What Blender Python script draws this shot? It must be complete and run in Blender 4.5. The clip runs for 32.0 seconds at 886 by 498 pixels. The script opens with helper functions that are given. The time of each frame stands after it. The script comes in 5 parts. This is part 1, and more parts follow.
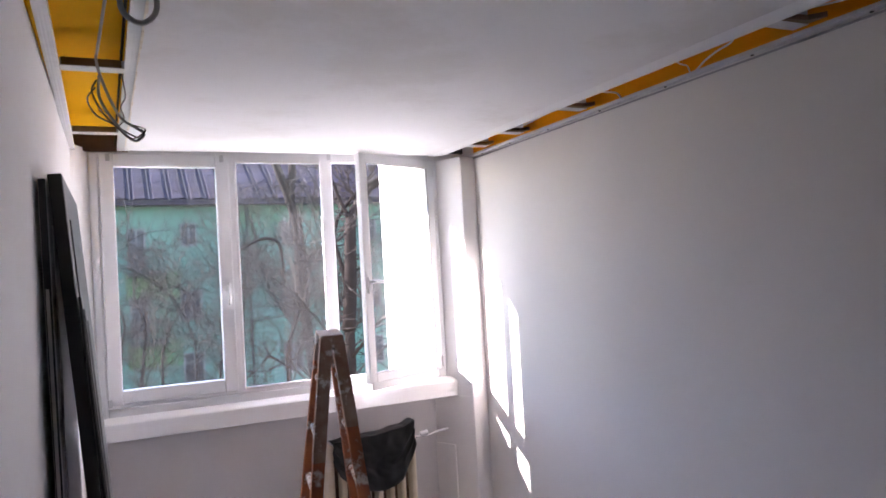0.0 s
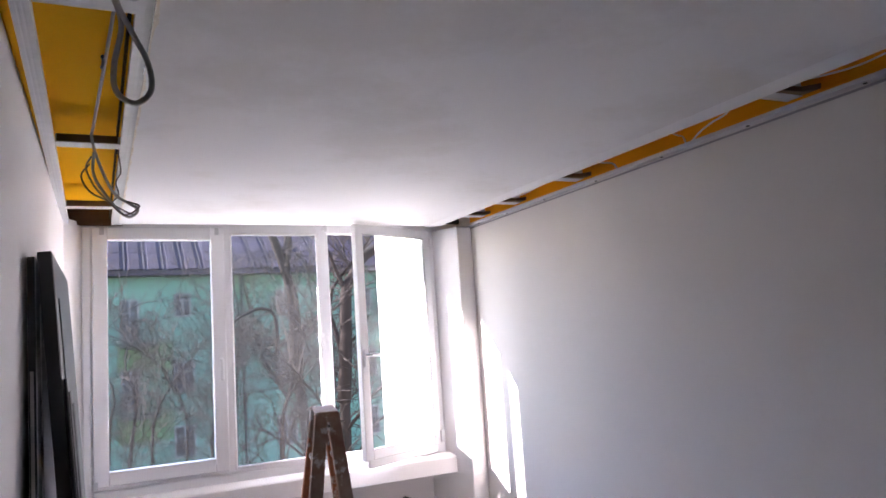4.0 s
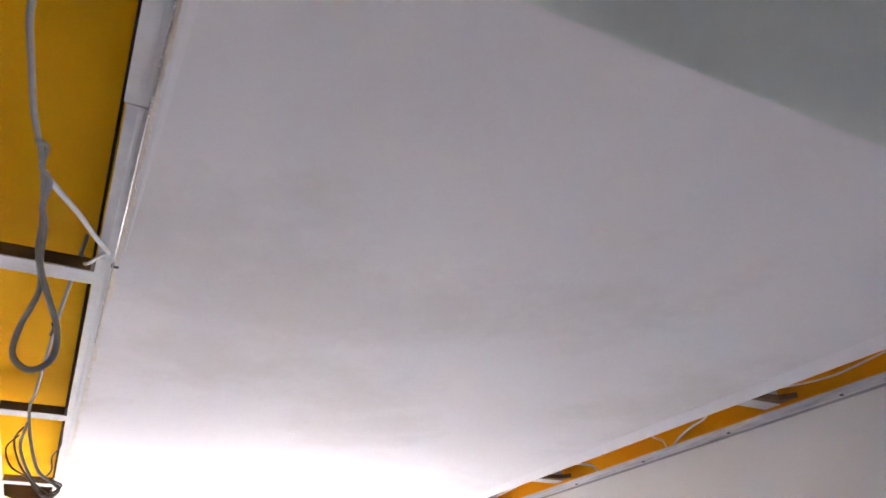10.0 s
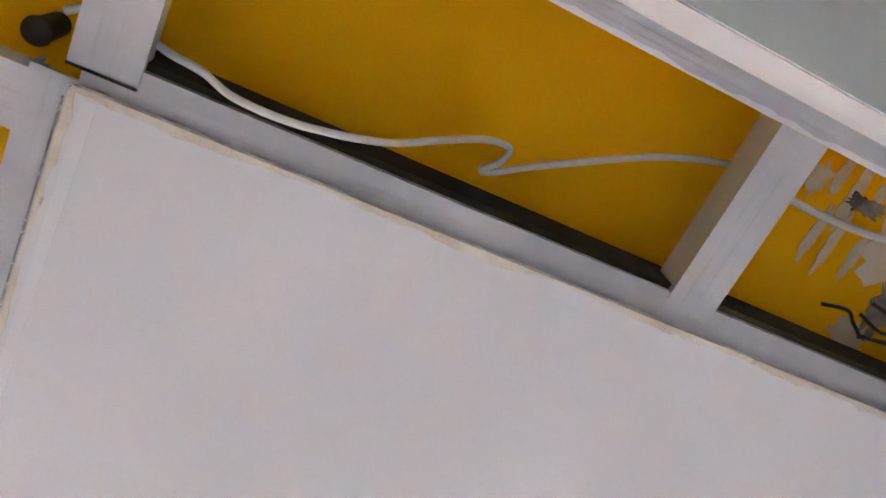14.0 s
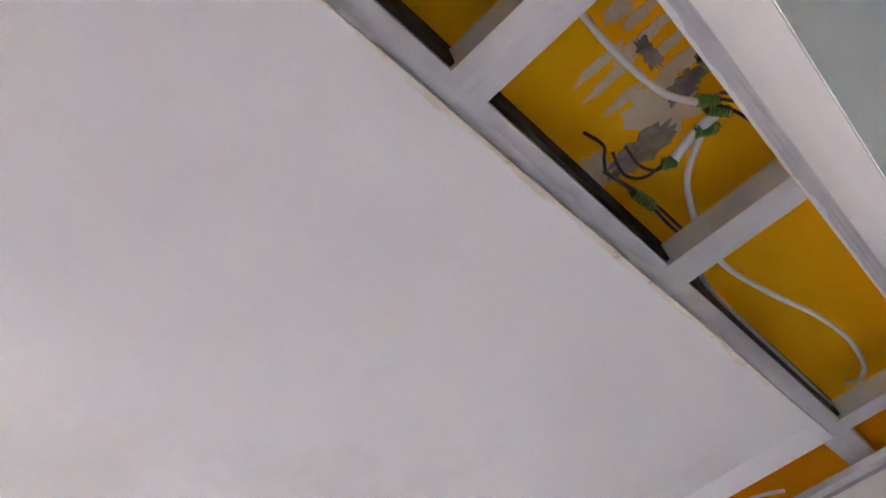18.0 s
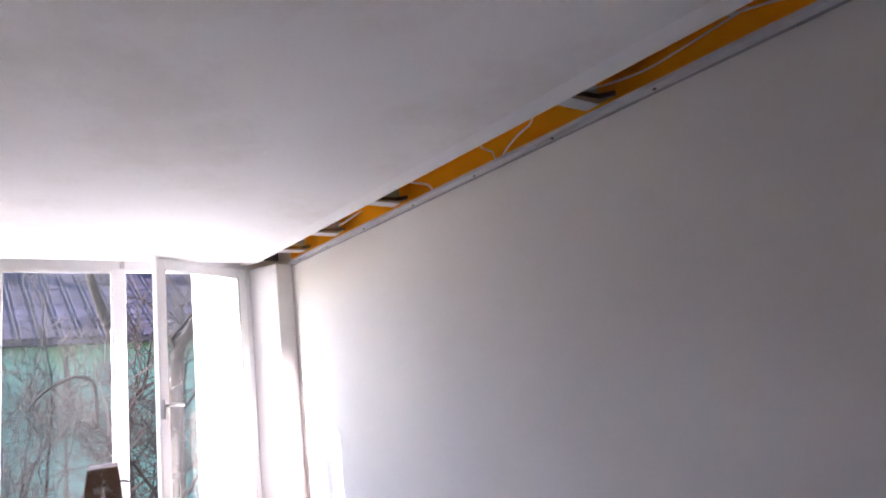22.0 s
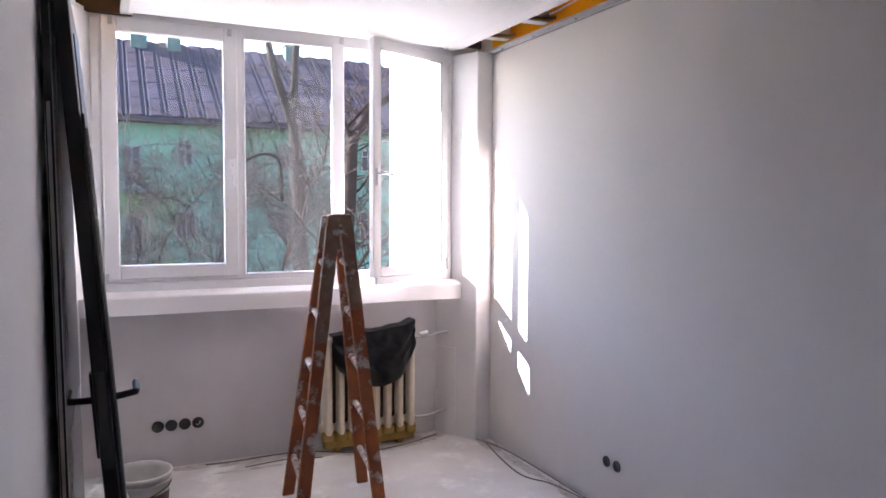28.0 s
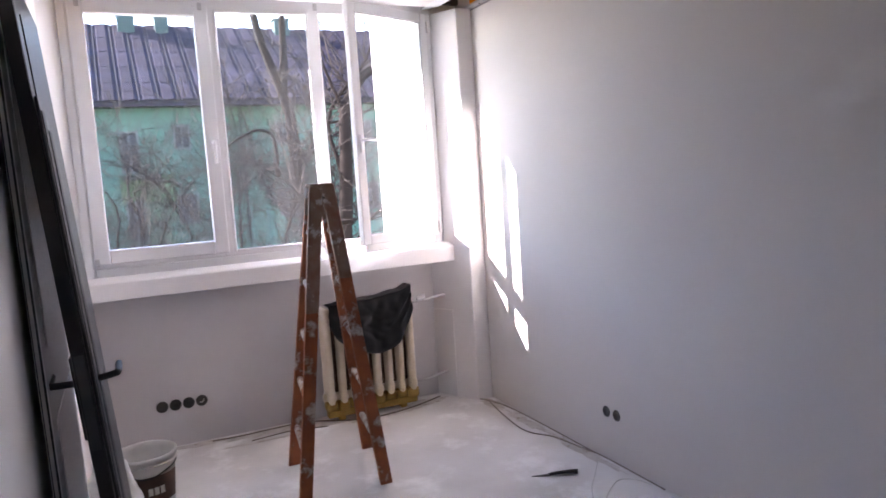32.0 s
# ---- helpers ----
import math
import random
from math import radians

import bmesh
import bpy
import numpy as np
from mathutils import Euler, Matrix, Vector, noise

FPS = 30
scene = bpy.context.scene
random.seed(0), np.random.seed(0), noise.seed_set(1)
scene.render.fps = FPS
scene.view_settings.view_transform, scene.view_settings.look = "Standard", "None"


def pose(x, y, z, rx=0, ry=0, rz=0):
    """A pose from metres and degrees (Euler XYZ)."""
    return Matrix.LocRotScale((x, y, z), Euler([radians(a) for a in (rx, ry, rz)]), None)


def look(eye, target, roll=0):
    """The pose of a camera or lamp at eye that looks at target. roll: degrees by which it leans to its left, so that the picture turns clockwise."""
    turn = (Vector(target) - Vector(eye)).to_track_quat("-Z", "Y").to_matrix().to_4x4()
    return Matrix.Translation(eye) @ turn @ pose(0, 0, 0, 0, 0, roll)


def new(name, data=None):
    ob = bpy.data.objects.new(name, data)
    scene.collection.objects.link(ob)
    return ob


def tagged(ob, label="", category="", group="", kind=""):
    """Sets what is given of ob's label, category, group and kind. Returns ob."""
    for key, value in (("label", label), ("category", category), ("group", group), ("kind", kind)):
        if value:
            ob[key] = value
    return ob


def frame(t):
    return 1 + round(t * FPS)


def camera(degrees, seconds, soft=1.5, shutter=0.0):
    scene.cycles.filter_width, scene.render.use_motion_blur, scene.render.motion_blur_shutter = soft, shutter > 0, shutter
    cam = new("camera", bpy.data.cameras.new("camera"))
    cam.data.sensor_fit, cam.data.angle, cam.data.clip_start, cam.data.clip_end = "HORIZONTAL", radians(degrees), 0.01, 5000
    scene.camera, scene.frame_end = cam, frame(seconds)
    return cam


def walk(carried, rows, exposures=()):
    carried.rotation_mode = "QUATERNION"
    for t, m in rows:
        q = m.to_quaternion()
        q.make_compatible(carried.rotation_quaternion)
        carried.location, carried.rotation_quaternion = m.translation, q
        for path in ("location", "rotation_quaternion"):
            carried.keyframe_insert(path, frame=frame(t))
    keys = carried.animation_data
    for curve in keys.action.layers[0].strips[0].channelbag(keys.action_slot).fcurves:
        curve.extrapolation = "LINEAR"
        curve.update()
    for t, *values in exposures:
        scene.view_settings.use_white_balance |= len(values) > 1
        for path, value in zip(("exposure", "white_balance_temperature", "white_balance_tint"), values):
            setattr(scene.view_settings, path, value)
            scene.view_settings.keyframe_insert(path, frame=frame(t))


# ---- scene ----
cam = camera(63.94, 32.0, soft=1.6, shutter=0.3)
PATH = [
    (0, (-0.008, -4.289, 1.727), (0.829, -2.473, 1.781), -3.2),
    (0.5, (-0.005, -4.258, 1.728), (0.783, -2.421, 1.807), -3.9),
    (1, (0.007, -4.245, 1.733), (0.802, -2.411, 1.802), -2.4),
    (1.5, (0.009, -4.246, 1.738), (0.832, -2.425, 1.805), -1.7),
    (2, (0.001, -4.263, 1.741), (0.802, -2.432, 1.828), -2.4),
    (2.5, (0.002, -4.248, 1.743), (0.778, -2.412, 1.904), -2.1),
    (4.5, (0.002, -4.243, 1.754), (0.905, -2.484, 2.056), -4.1),
    (5, (0.002, -4.245, 1.756), (0.968, -2.54, 2.157), -3.6),
    (5.5, (0.003, -4.251, 1.759), (0.997, -2.573, 2.202), -3.5),
    (6, (0.002, -4.248, 1.759), (0.995, -2.579, 2.237), -3.7),
    (6.5, (0.003, -4.257, 1.756), (1.011, -2.607, 2.268), -3.6),
    (7, (0.003, -4.256, 1.759), (0.993, -2.612, 2.322), -3.3),
    (7.5, (0.007, -4.255, 1.759), (0.993, -2.635, 2.393), -3.6),
    (8, (0.009, -4.248, 1.761), (0.902, -2.625, 2.514), -3.7),
    (8.5, (0.025, -4.218, 1.765), (0.965, -2.703, 2.67), -5.6),
    (9, (0.035, -4.199, 1.769), (0.931, -2.748, 2.814), -4.9),
    (9.5, (0.052, -4.176, 1.774), (0.923, -2.678, 2.772), -4.8),
    (10, (0.119, -4.212, 1.771), (0.904, -2.667, 2.771), -1.1),
    (10.5, (0.145, -4.168, 1.778), (0.969, -2.682, 2.832), -4.4),
    (11, (0.182, -4.068, 1.808), (0.996, -2.725, 3.048), -6.5),
    (11.5, (0.214, -4.006, 1.835), (0.963, -2.749, 3.199), -10.5),
    (12, (0.217, -3.973, 1.82), (0.826, -2.918, 3.406), -14.0),
    (12.5, (0.254, -3.978, 1.788), (0.705, -3.077, 3.516), -8.5),
    (13, (0.261, -3.988, 1.797), (0.638, -3.245, 3.615), -7.7),
    (13.5, (0.27, -3.983, 1.805), (0.717, -3.293, 3.629), -11.9),
    (15.5, (0.308, -3.955, 1.833), (1.107, -3.356, 3.566), -14.9),
    (16, (0.325, -3.951, 1.817), (1.227, -3.363, 3.502), -15.3),
    (16.5, (0.337, -3.944, 1.804), (1.325, -3.364, 3.443), -17.0),
    (17, (0.348, -3.933, 1.793), (1.382, -3.326, 3.394), -16.8),
    (17.5, (0.355, -3.927, 1.779), (1.443, -3.277, 3.326), -16.4),
    (18, (0.366, -3.936, 1.765), (1.509, -3.23, 3.246), -16.0),
    (18.5, (0.367, -3.949, 1.747), (1.561, -3.165, 3.146), -15.0),
    (19, (0.366, -3.976, 1.727), (1.588, -3.049, 3.01), -12.9),
    (19.5, (0.37, -4.037, 1.686), (1.573, -2.913, 2.822), -9.4),
    (20, (0.361, -4.068, 1.667), (1.539, -2.854, 2.734), -8.3),
    (20.5, (0.349, -4.094, 1.663), (1.514, -2.809, 2.66), -8.2),
    (21, (0.293, -4.086, 1.647), (1.47, -2.738, 2.541), -7.7),
    (21.5, (0.269, -4.097, 1.614), (1.496, -2.656, 2.261), -6.8),
    (22, (0.284, -4.119, 1.592), (1.481, -2.565, 1.981), -6.3),
    (22.5, (0.293, -4.139, 1.57), (1.442, -2.527, 1.854), -4.5),
    (23, (0.307, -4.181, 1.514), (1.417, -2.522, 1.643), -3.2),
    (23.5, (0.274, -4.14, 1.486), (1.244, -2.392, 1.492), -2.4),
    (24, (0.237, -4.158, 1.454), (1.078, -2.343, 1.45), -1.5),
    (24.5, (0.15, -4.145, 1.414), (0.938, -2.307, 1.408), -1.4),
    (25, (0.052, -4.128, 1.42), (0.793, -2.27, 1.397), -0.9),
    (25.5, (0.027, -4.119, 1.446), (0.848, -2.296, 1.388), -0.7),
    (27.5, (-0.043, -4.141, 1.465), (0.844, -2.351, 1.358), 1.2),
    (28, (-0.042, -4.139, 1.465), (0.803, -2.331, 1.354), 0.3),
    (28.5, (-0.043, -4.137, 1.464), (0.79, -2.322, 1.366), 0.1),
    (29, (-0.044, -4.133, 1.463), (0.79, -2.316, 1.39), -0.0),
    (29.5, (-0.041, -4.132, 1.462), (0.808, -2.321, 1.426), 0.4),
    (30, (-0.042, -4.133, 1.464), (0.812, -2.324, 1.469), 0.3),
    (30.5, (-0.041, -4.12, 1.463), (0.801, -2.306, 1.435), -0.3),
    (31, (-0.042, -4.137, 1.466), (0.804, -2.326, 1.408), -1.3),
    (31.5, (-0.032, -4.135, 1.453), (0.895, -2.369, 1.305), -1.2),
    (32, (0.052, -4.159, 1.443), (0.874, -2.348, 1.236), -3.7),
]
EXPOSURES = [(t, e - 0.08, k, tint) for t, e, k, tint in (
    (0, 3.30, 6450, 27), (2.5, 3.30, 6450, 27), (4.5, 3.26, 6450, 27), (6, 3.54, 6450, 27), (8, 3.86, 6520, 27), (9, 4.36, 6550, 27), (10, 4.52, 6600, 26), (11, 4.58, 6700, 25),
    (13, 5.14, 6880, 23), (16, 5.2, 6900, 22.5), (18, 5.08, 6820, 23.8), (19, 5.08, 6780, 24.5), (20, 4.78, 6650, 26), (21, 4.4, 6550, 27), (22, 3.7, 6500, 27), (23, 3.32, 6500, 27), (25, 3.36, 6480, 27), (32, 3.40, 6500, 27))]
walk(cam, [(t, look(eye, target, roll)) for t, eye, target, roll in PATH], EXPOSURES)

# ---- daylight: low winter sun from ahead and to the left, clear sky ----
SUN_WAY = Vector((1.85, -1.0, -1.08)).normalized()
world = bpy.data.worlds.new("sky")
scene.world = world
world.use_nodes = True
wn = world.node_tree.nodes
sky = wn.new("ShaderNodeTexSky")
sky.sky_type, sky.sun_disc = "NISHITA", False
sky.sun_elevation = math.asin(-SUN_WAY.z)
sky.sun_rotation = math.atan2(-SUN_WAY.x, -SUN_WAY.y)
sky.air_density, sky.dust_density = 1.0, 0.15
wn["Background"].inputs["Strength"].default_value = 0.15
world.node_tree.links.new(sky.outputs["Color"], wn["Background"].inputs["Color"])
sun = new("sun", bpy.data.lights.new("sun", "SUN"))
sun.data.energy, sun.data.angle, sun.data.color = 5.0, radians(0.55), (1.0, 0.96, 0.91)
sun.matrix_world = look((0, 0, 0), SUN_WAY)


# ---- materials ----
def material(name, base, rough=0.8, metal=0.0, tint=None, scale=6.0, amount=0.5, fine=90.0, bump=0.15, spec=0.4,
             stain=None, stain_scale=1.3, stain_low=0.55, stain_high=0.7, per_object=0.0, coords="Object"):
    """Base colour with broad patches of tint, stains with a shape of their own, fine grain and relief."""
    m = bpy.data.materials.new(name)
    m.use_nodes = True
    n, l = m.node_tree.nodes, m.node_tree.links
    b = n["Principled BSDF"]
    tc = n.new("ShaderNodeTexCoord")
    big, small = n.new("ShaderNodeTexNoise"), n.new("ShaderNodeTexNoise")
    big.inputs["Scale"].default_value, small.inputs["Scale"].default_value = scale, fine
    big.inputs["Detail"].default_value, small.inputs["Detail"].default_value = 6, 4
    for t in (big, small):
        l.new(tc.outputs[coords], t.inputs["Vector"])
    ramp = n.new("ShaderNodeMapRange")
    ramp.inputs["From Min"].default_value, ramp.inputs["From Max"].default_value = 0.35, 0.7
    ramp.inputs["To Max"].default_value = amount
    l.new(big.outputs["Fac"], ramp.inputs["Value"])
    mix = n.new("ShaderNodeMix")
    mix.data_type = "RGBA"
    mix.inputs["A"].default_value = (*base, 1)
    mix.inputs["B"].default_value = (*(tint or [c * 0.75 for c in base]), 1)
    l.new(ramp.outputs["Result"], mix.inputs["Factor"])
    colour = mix.outputs["Result"]
    if stain:
        sn = n.new("ShaderNodeTexNoise")
        sn.inputs["Scale"].default_value, sn.inputs["Detail"].default_value, sn.inputs["Roughness"].default_value = stain_scale, 8, 0.65
        l.new(tc.outputs[coords], sn.inputs["Vector"])
        sr = n.new("ShaderNodeMapRange")
        sr.inputs["From Min"].default_value, sr.inputs["From Max"].default_value = stain_low, stain_high
        l.new(sn.outputs["Fac"], sr.inputs["Value"])
        sm = n.new("ShaderNodeMix")
        sm.data_type = "RGBA"
        sm.inputs["B"].default_value = (*stain, 1)
        l.new(sr.outputs["Result"], sm.inputs["Factor"])
        l.new(colour, sm.inputs["A"])
        colour = sm.outputs["Result"]
    if per_object:
        oi, hv = n.new("ShaderNodeObjectInfo"), n.new("ShaderNodeHueSaturation")
        pr = n.new("ShaderNodeMapRange")
        pr.inputs["To Min"].default_value, pr.inputs["To Max"].default_value = 1 - per_object, 1 + per_object
        l.new(oi.outputs["Random"], pr.inputs["Value"])
        l.new(pr.outputs["Result"], hv.inputs["Value"])
        l.new(colour, hv.inputs["Color"])
        colour = hv.outputs["Color"]
    l.new(colour, b.inputs["Base Color"])
    b.inputs["Metallic"].default_value, b.inputs["Specular IOR Level"].default_value = metal, spec
    rr = n.new("ShaderNodeMapRange")
    rr.inputs["To Min"].default_value, rr.inputs["To Max"].default_value = max(rough - 0.12, 0.03), min(rough + 0.12, 1)
    l.new(small.outputs["Fac"], rr.inputs["Value"])
    l.new(rr.outputs["Result"], b.inputs["Roughness"])
    if bump:
        bp = n.new("ShaderNodeBump")
        bp.inputs["Strength"].default_value, bp.inputs["Distance"].default_value = bump, 0.004
        l.new(small.outputs["Fac"], bp.inputs["Height"])
        l.new(bp.outputs["Normal"], b.inputs["Normal"])
    return m


def glass(name, dust, tint=(0.96, 0.985, 0.98), spots=3.0):
    """A clear pane with a film of dust that catches the light."""
    m = bpy.data.materials.new(name)
    m.use_nodes = True
    n, l = m.node_tree.nodes, m.node_tree.links
    n.remove(n["Principled BSDF"])
    clear, gloss, film, back = (n.new(k) for k in ("ShaderNodeBsdfTransparent", "ShaderNodeBsdfGlossy", "ShaderNodeBsdfTranslucent", "ShaderNodeBsdfDiffuse"))
    clear.inputs["Color"].default_value = (*tint, 1)
    gloss.inputs["Roughness"].default_value = 0.03
    film.inputs["Color"].default_value = (0.9, 0.9, 0.9, 1)
    back.inputs["Color"].default_value = (0.8, 0.8, 0.8, 1)
    noise_t, rng = n.new("ShaderNodeTexNoise"), n.new("ShaderNodeMapRange")
    lw, power, fres = n.new("ShaderNodeLayerWeight"), n.new("ShaderNodeMath"), n.new("ShaderNodeMapRange")
    power.operation, power.inputs[1].default_value = "POWER", 5.0
    fres.inputs["To Min"].default_value, fres.inputs["To Max"].default_value = 0.03, 0.9
    l.new(lw.outputs["Facing"], power.inputs[0]), l.new(power.outputs[0], fres.inputs["Value"])
    tc = n.new("ShaderNodeTexCoord")
    l.new(tc.outputs["Object"], noise_t.inputs["Vector"])
    noise_t.inputs["Scale"].default_value, noise_t.inputs["Detail"].default_value = spots, 8
    rng.inputs["From Min"].default_value, rng.inputs["From Max"].default_value = 0.3, 0.75
    rng.inputs["To Min"].default_value, rng.inputs["To Max"].default_value = dust * 0.6, dust * 1.4
    l.new(noise_t.outputs["Fac"], rng.inputs["Value"])
    a, b, c = (n.new("ShaderNodeMixShader") for _ in range(3))
    b.inputs[0].default_value = 0.35
    l.new(film.outputs[0], b.inputs[1]), l.new(back.outputs[0], b.inputs[2])
    l.new(rng.outputs["Result"], a.inputs[0]), l.new(clear.outputs[0], a.inputs[1]), l.new(b.outputs[0], a.inputs[2])
    l.new(fres.outputs[0], c.inputs[0]), l.new(a.outputs[0], c.inputs[1]), l.new(gloss.outputs[0], c.inputs[2])
    l.new(c.outputs[0], n["Material Output"].inputs["Surface"])
    return m


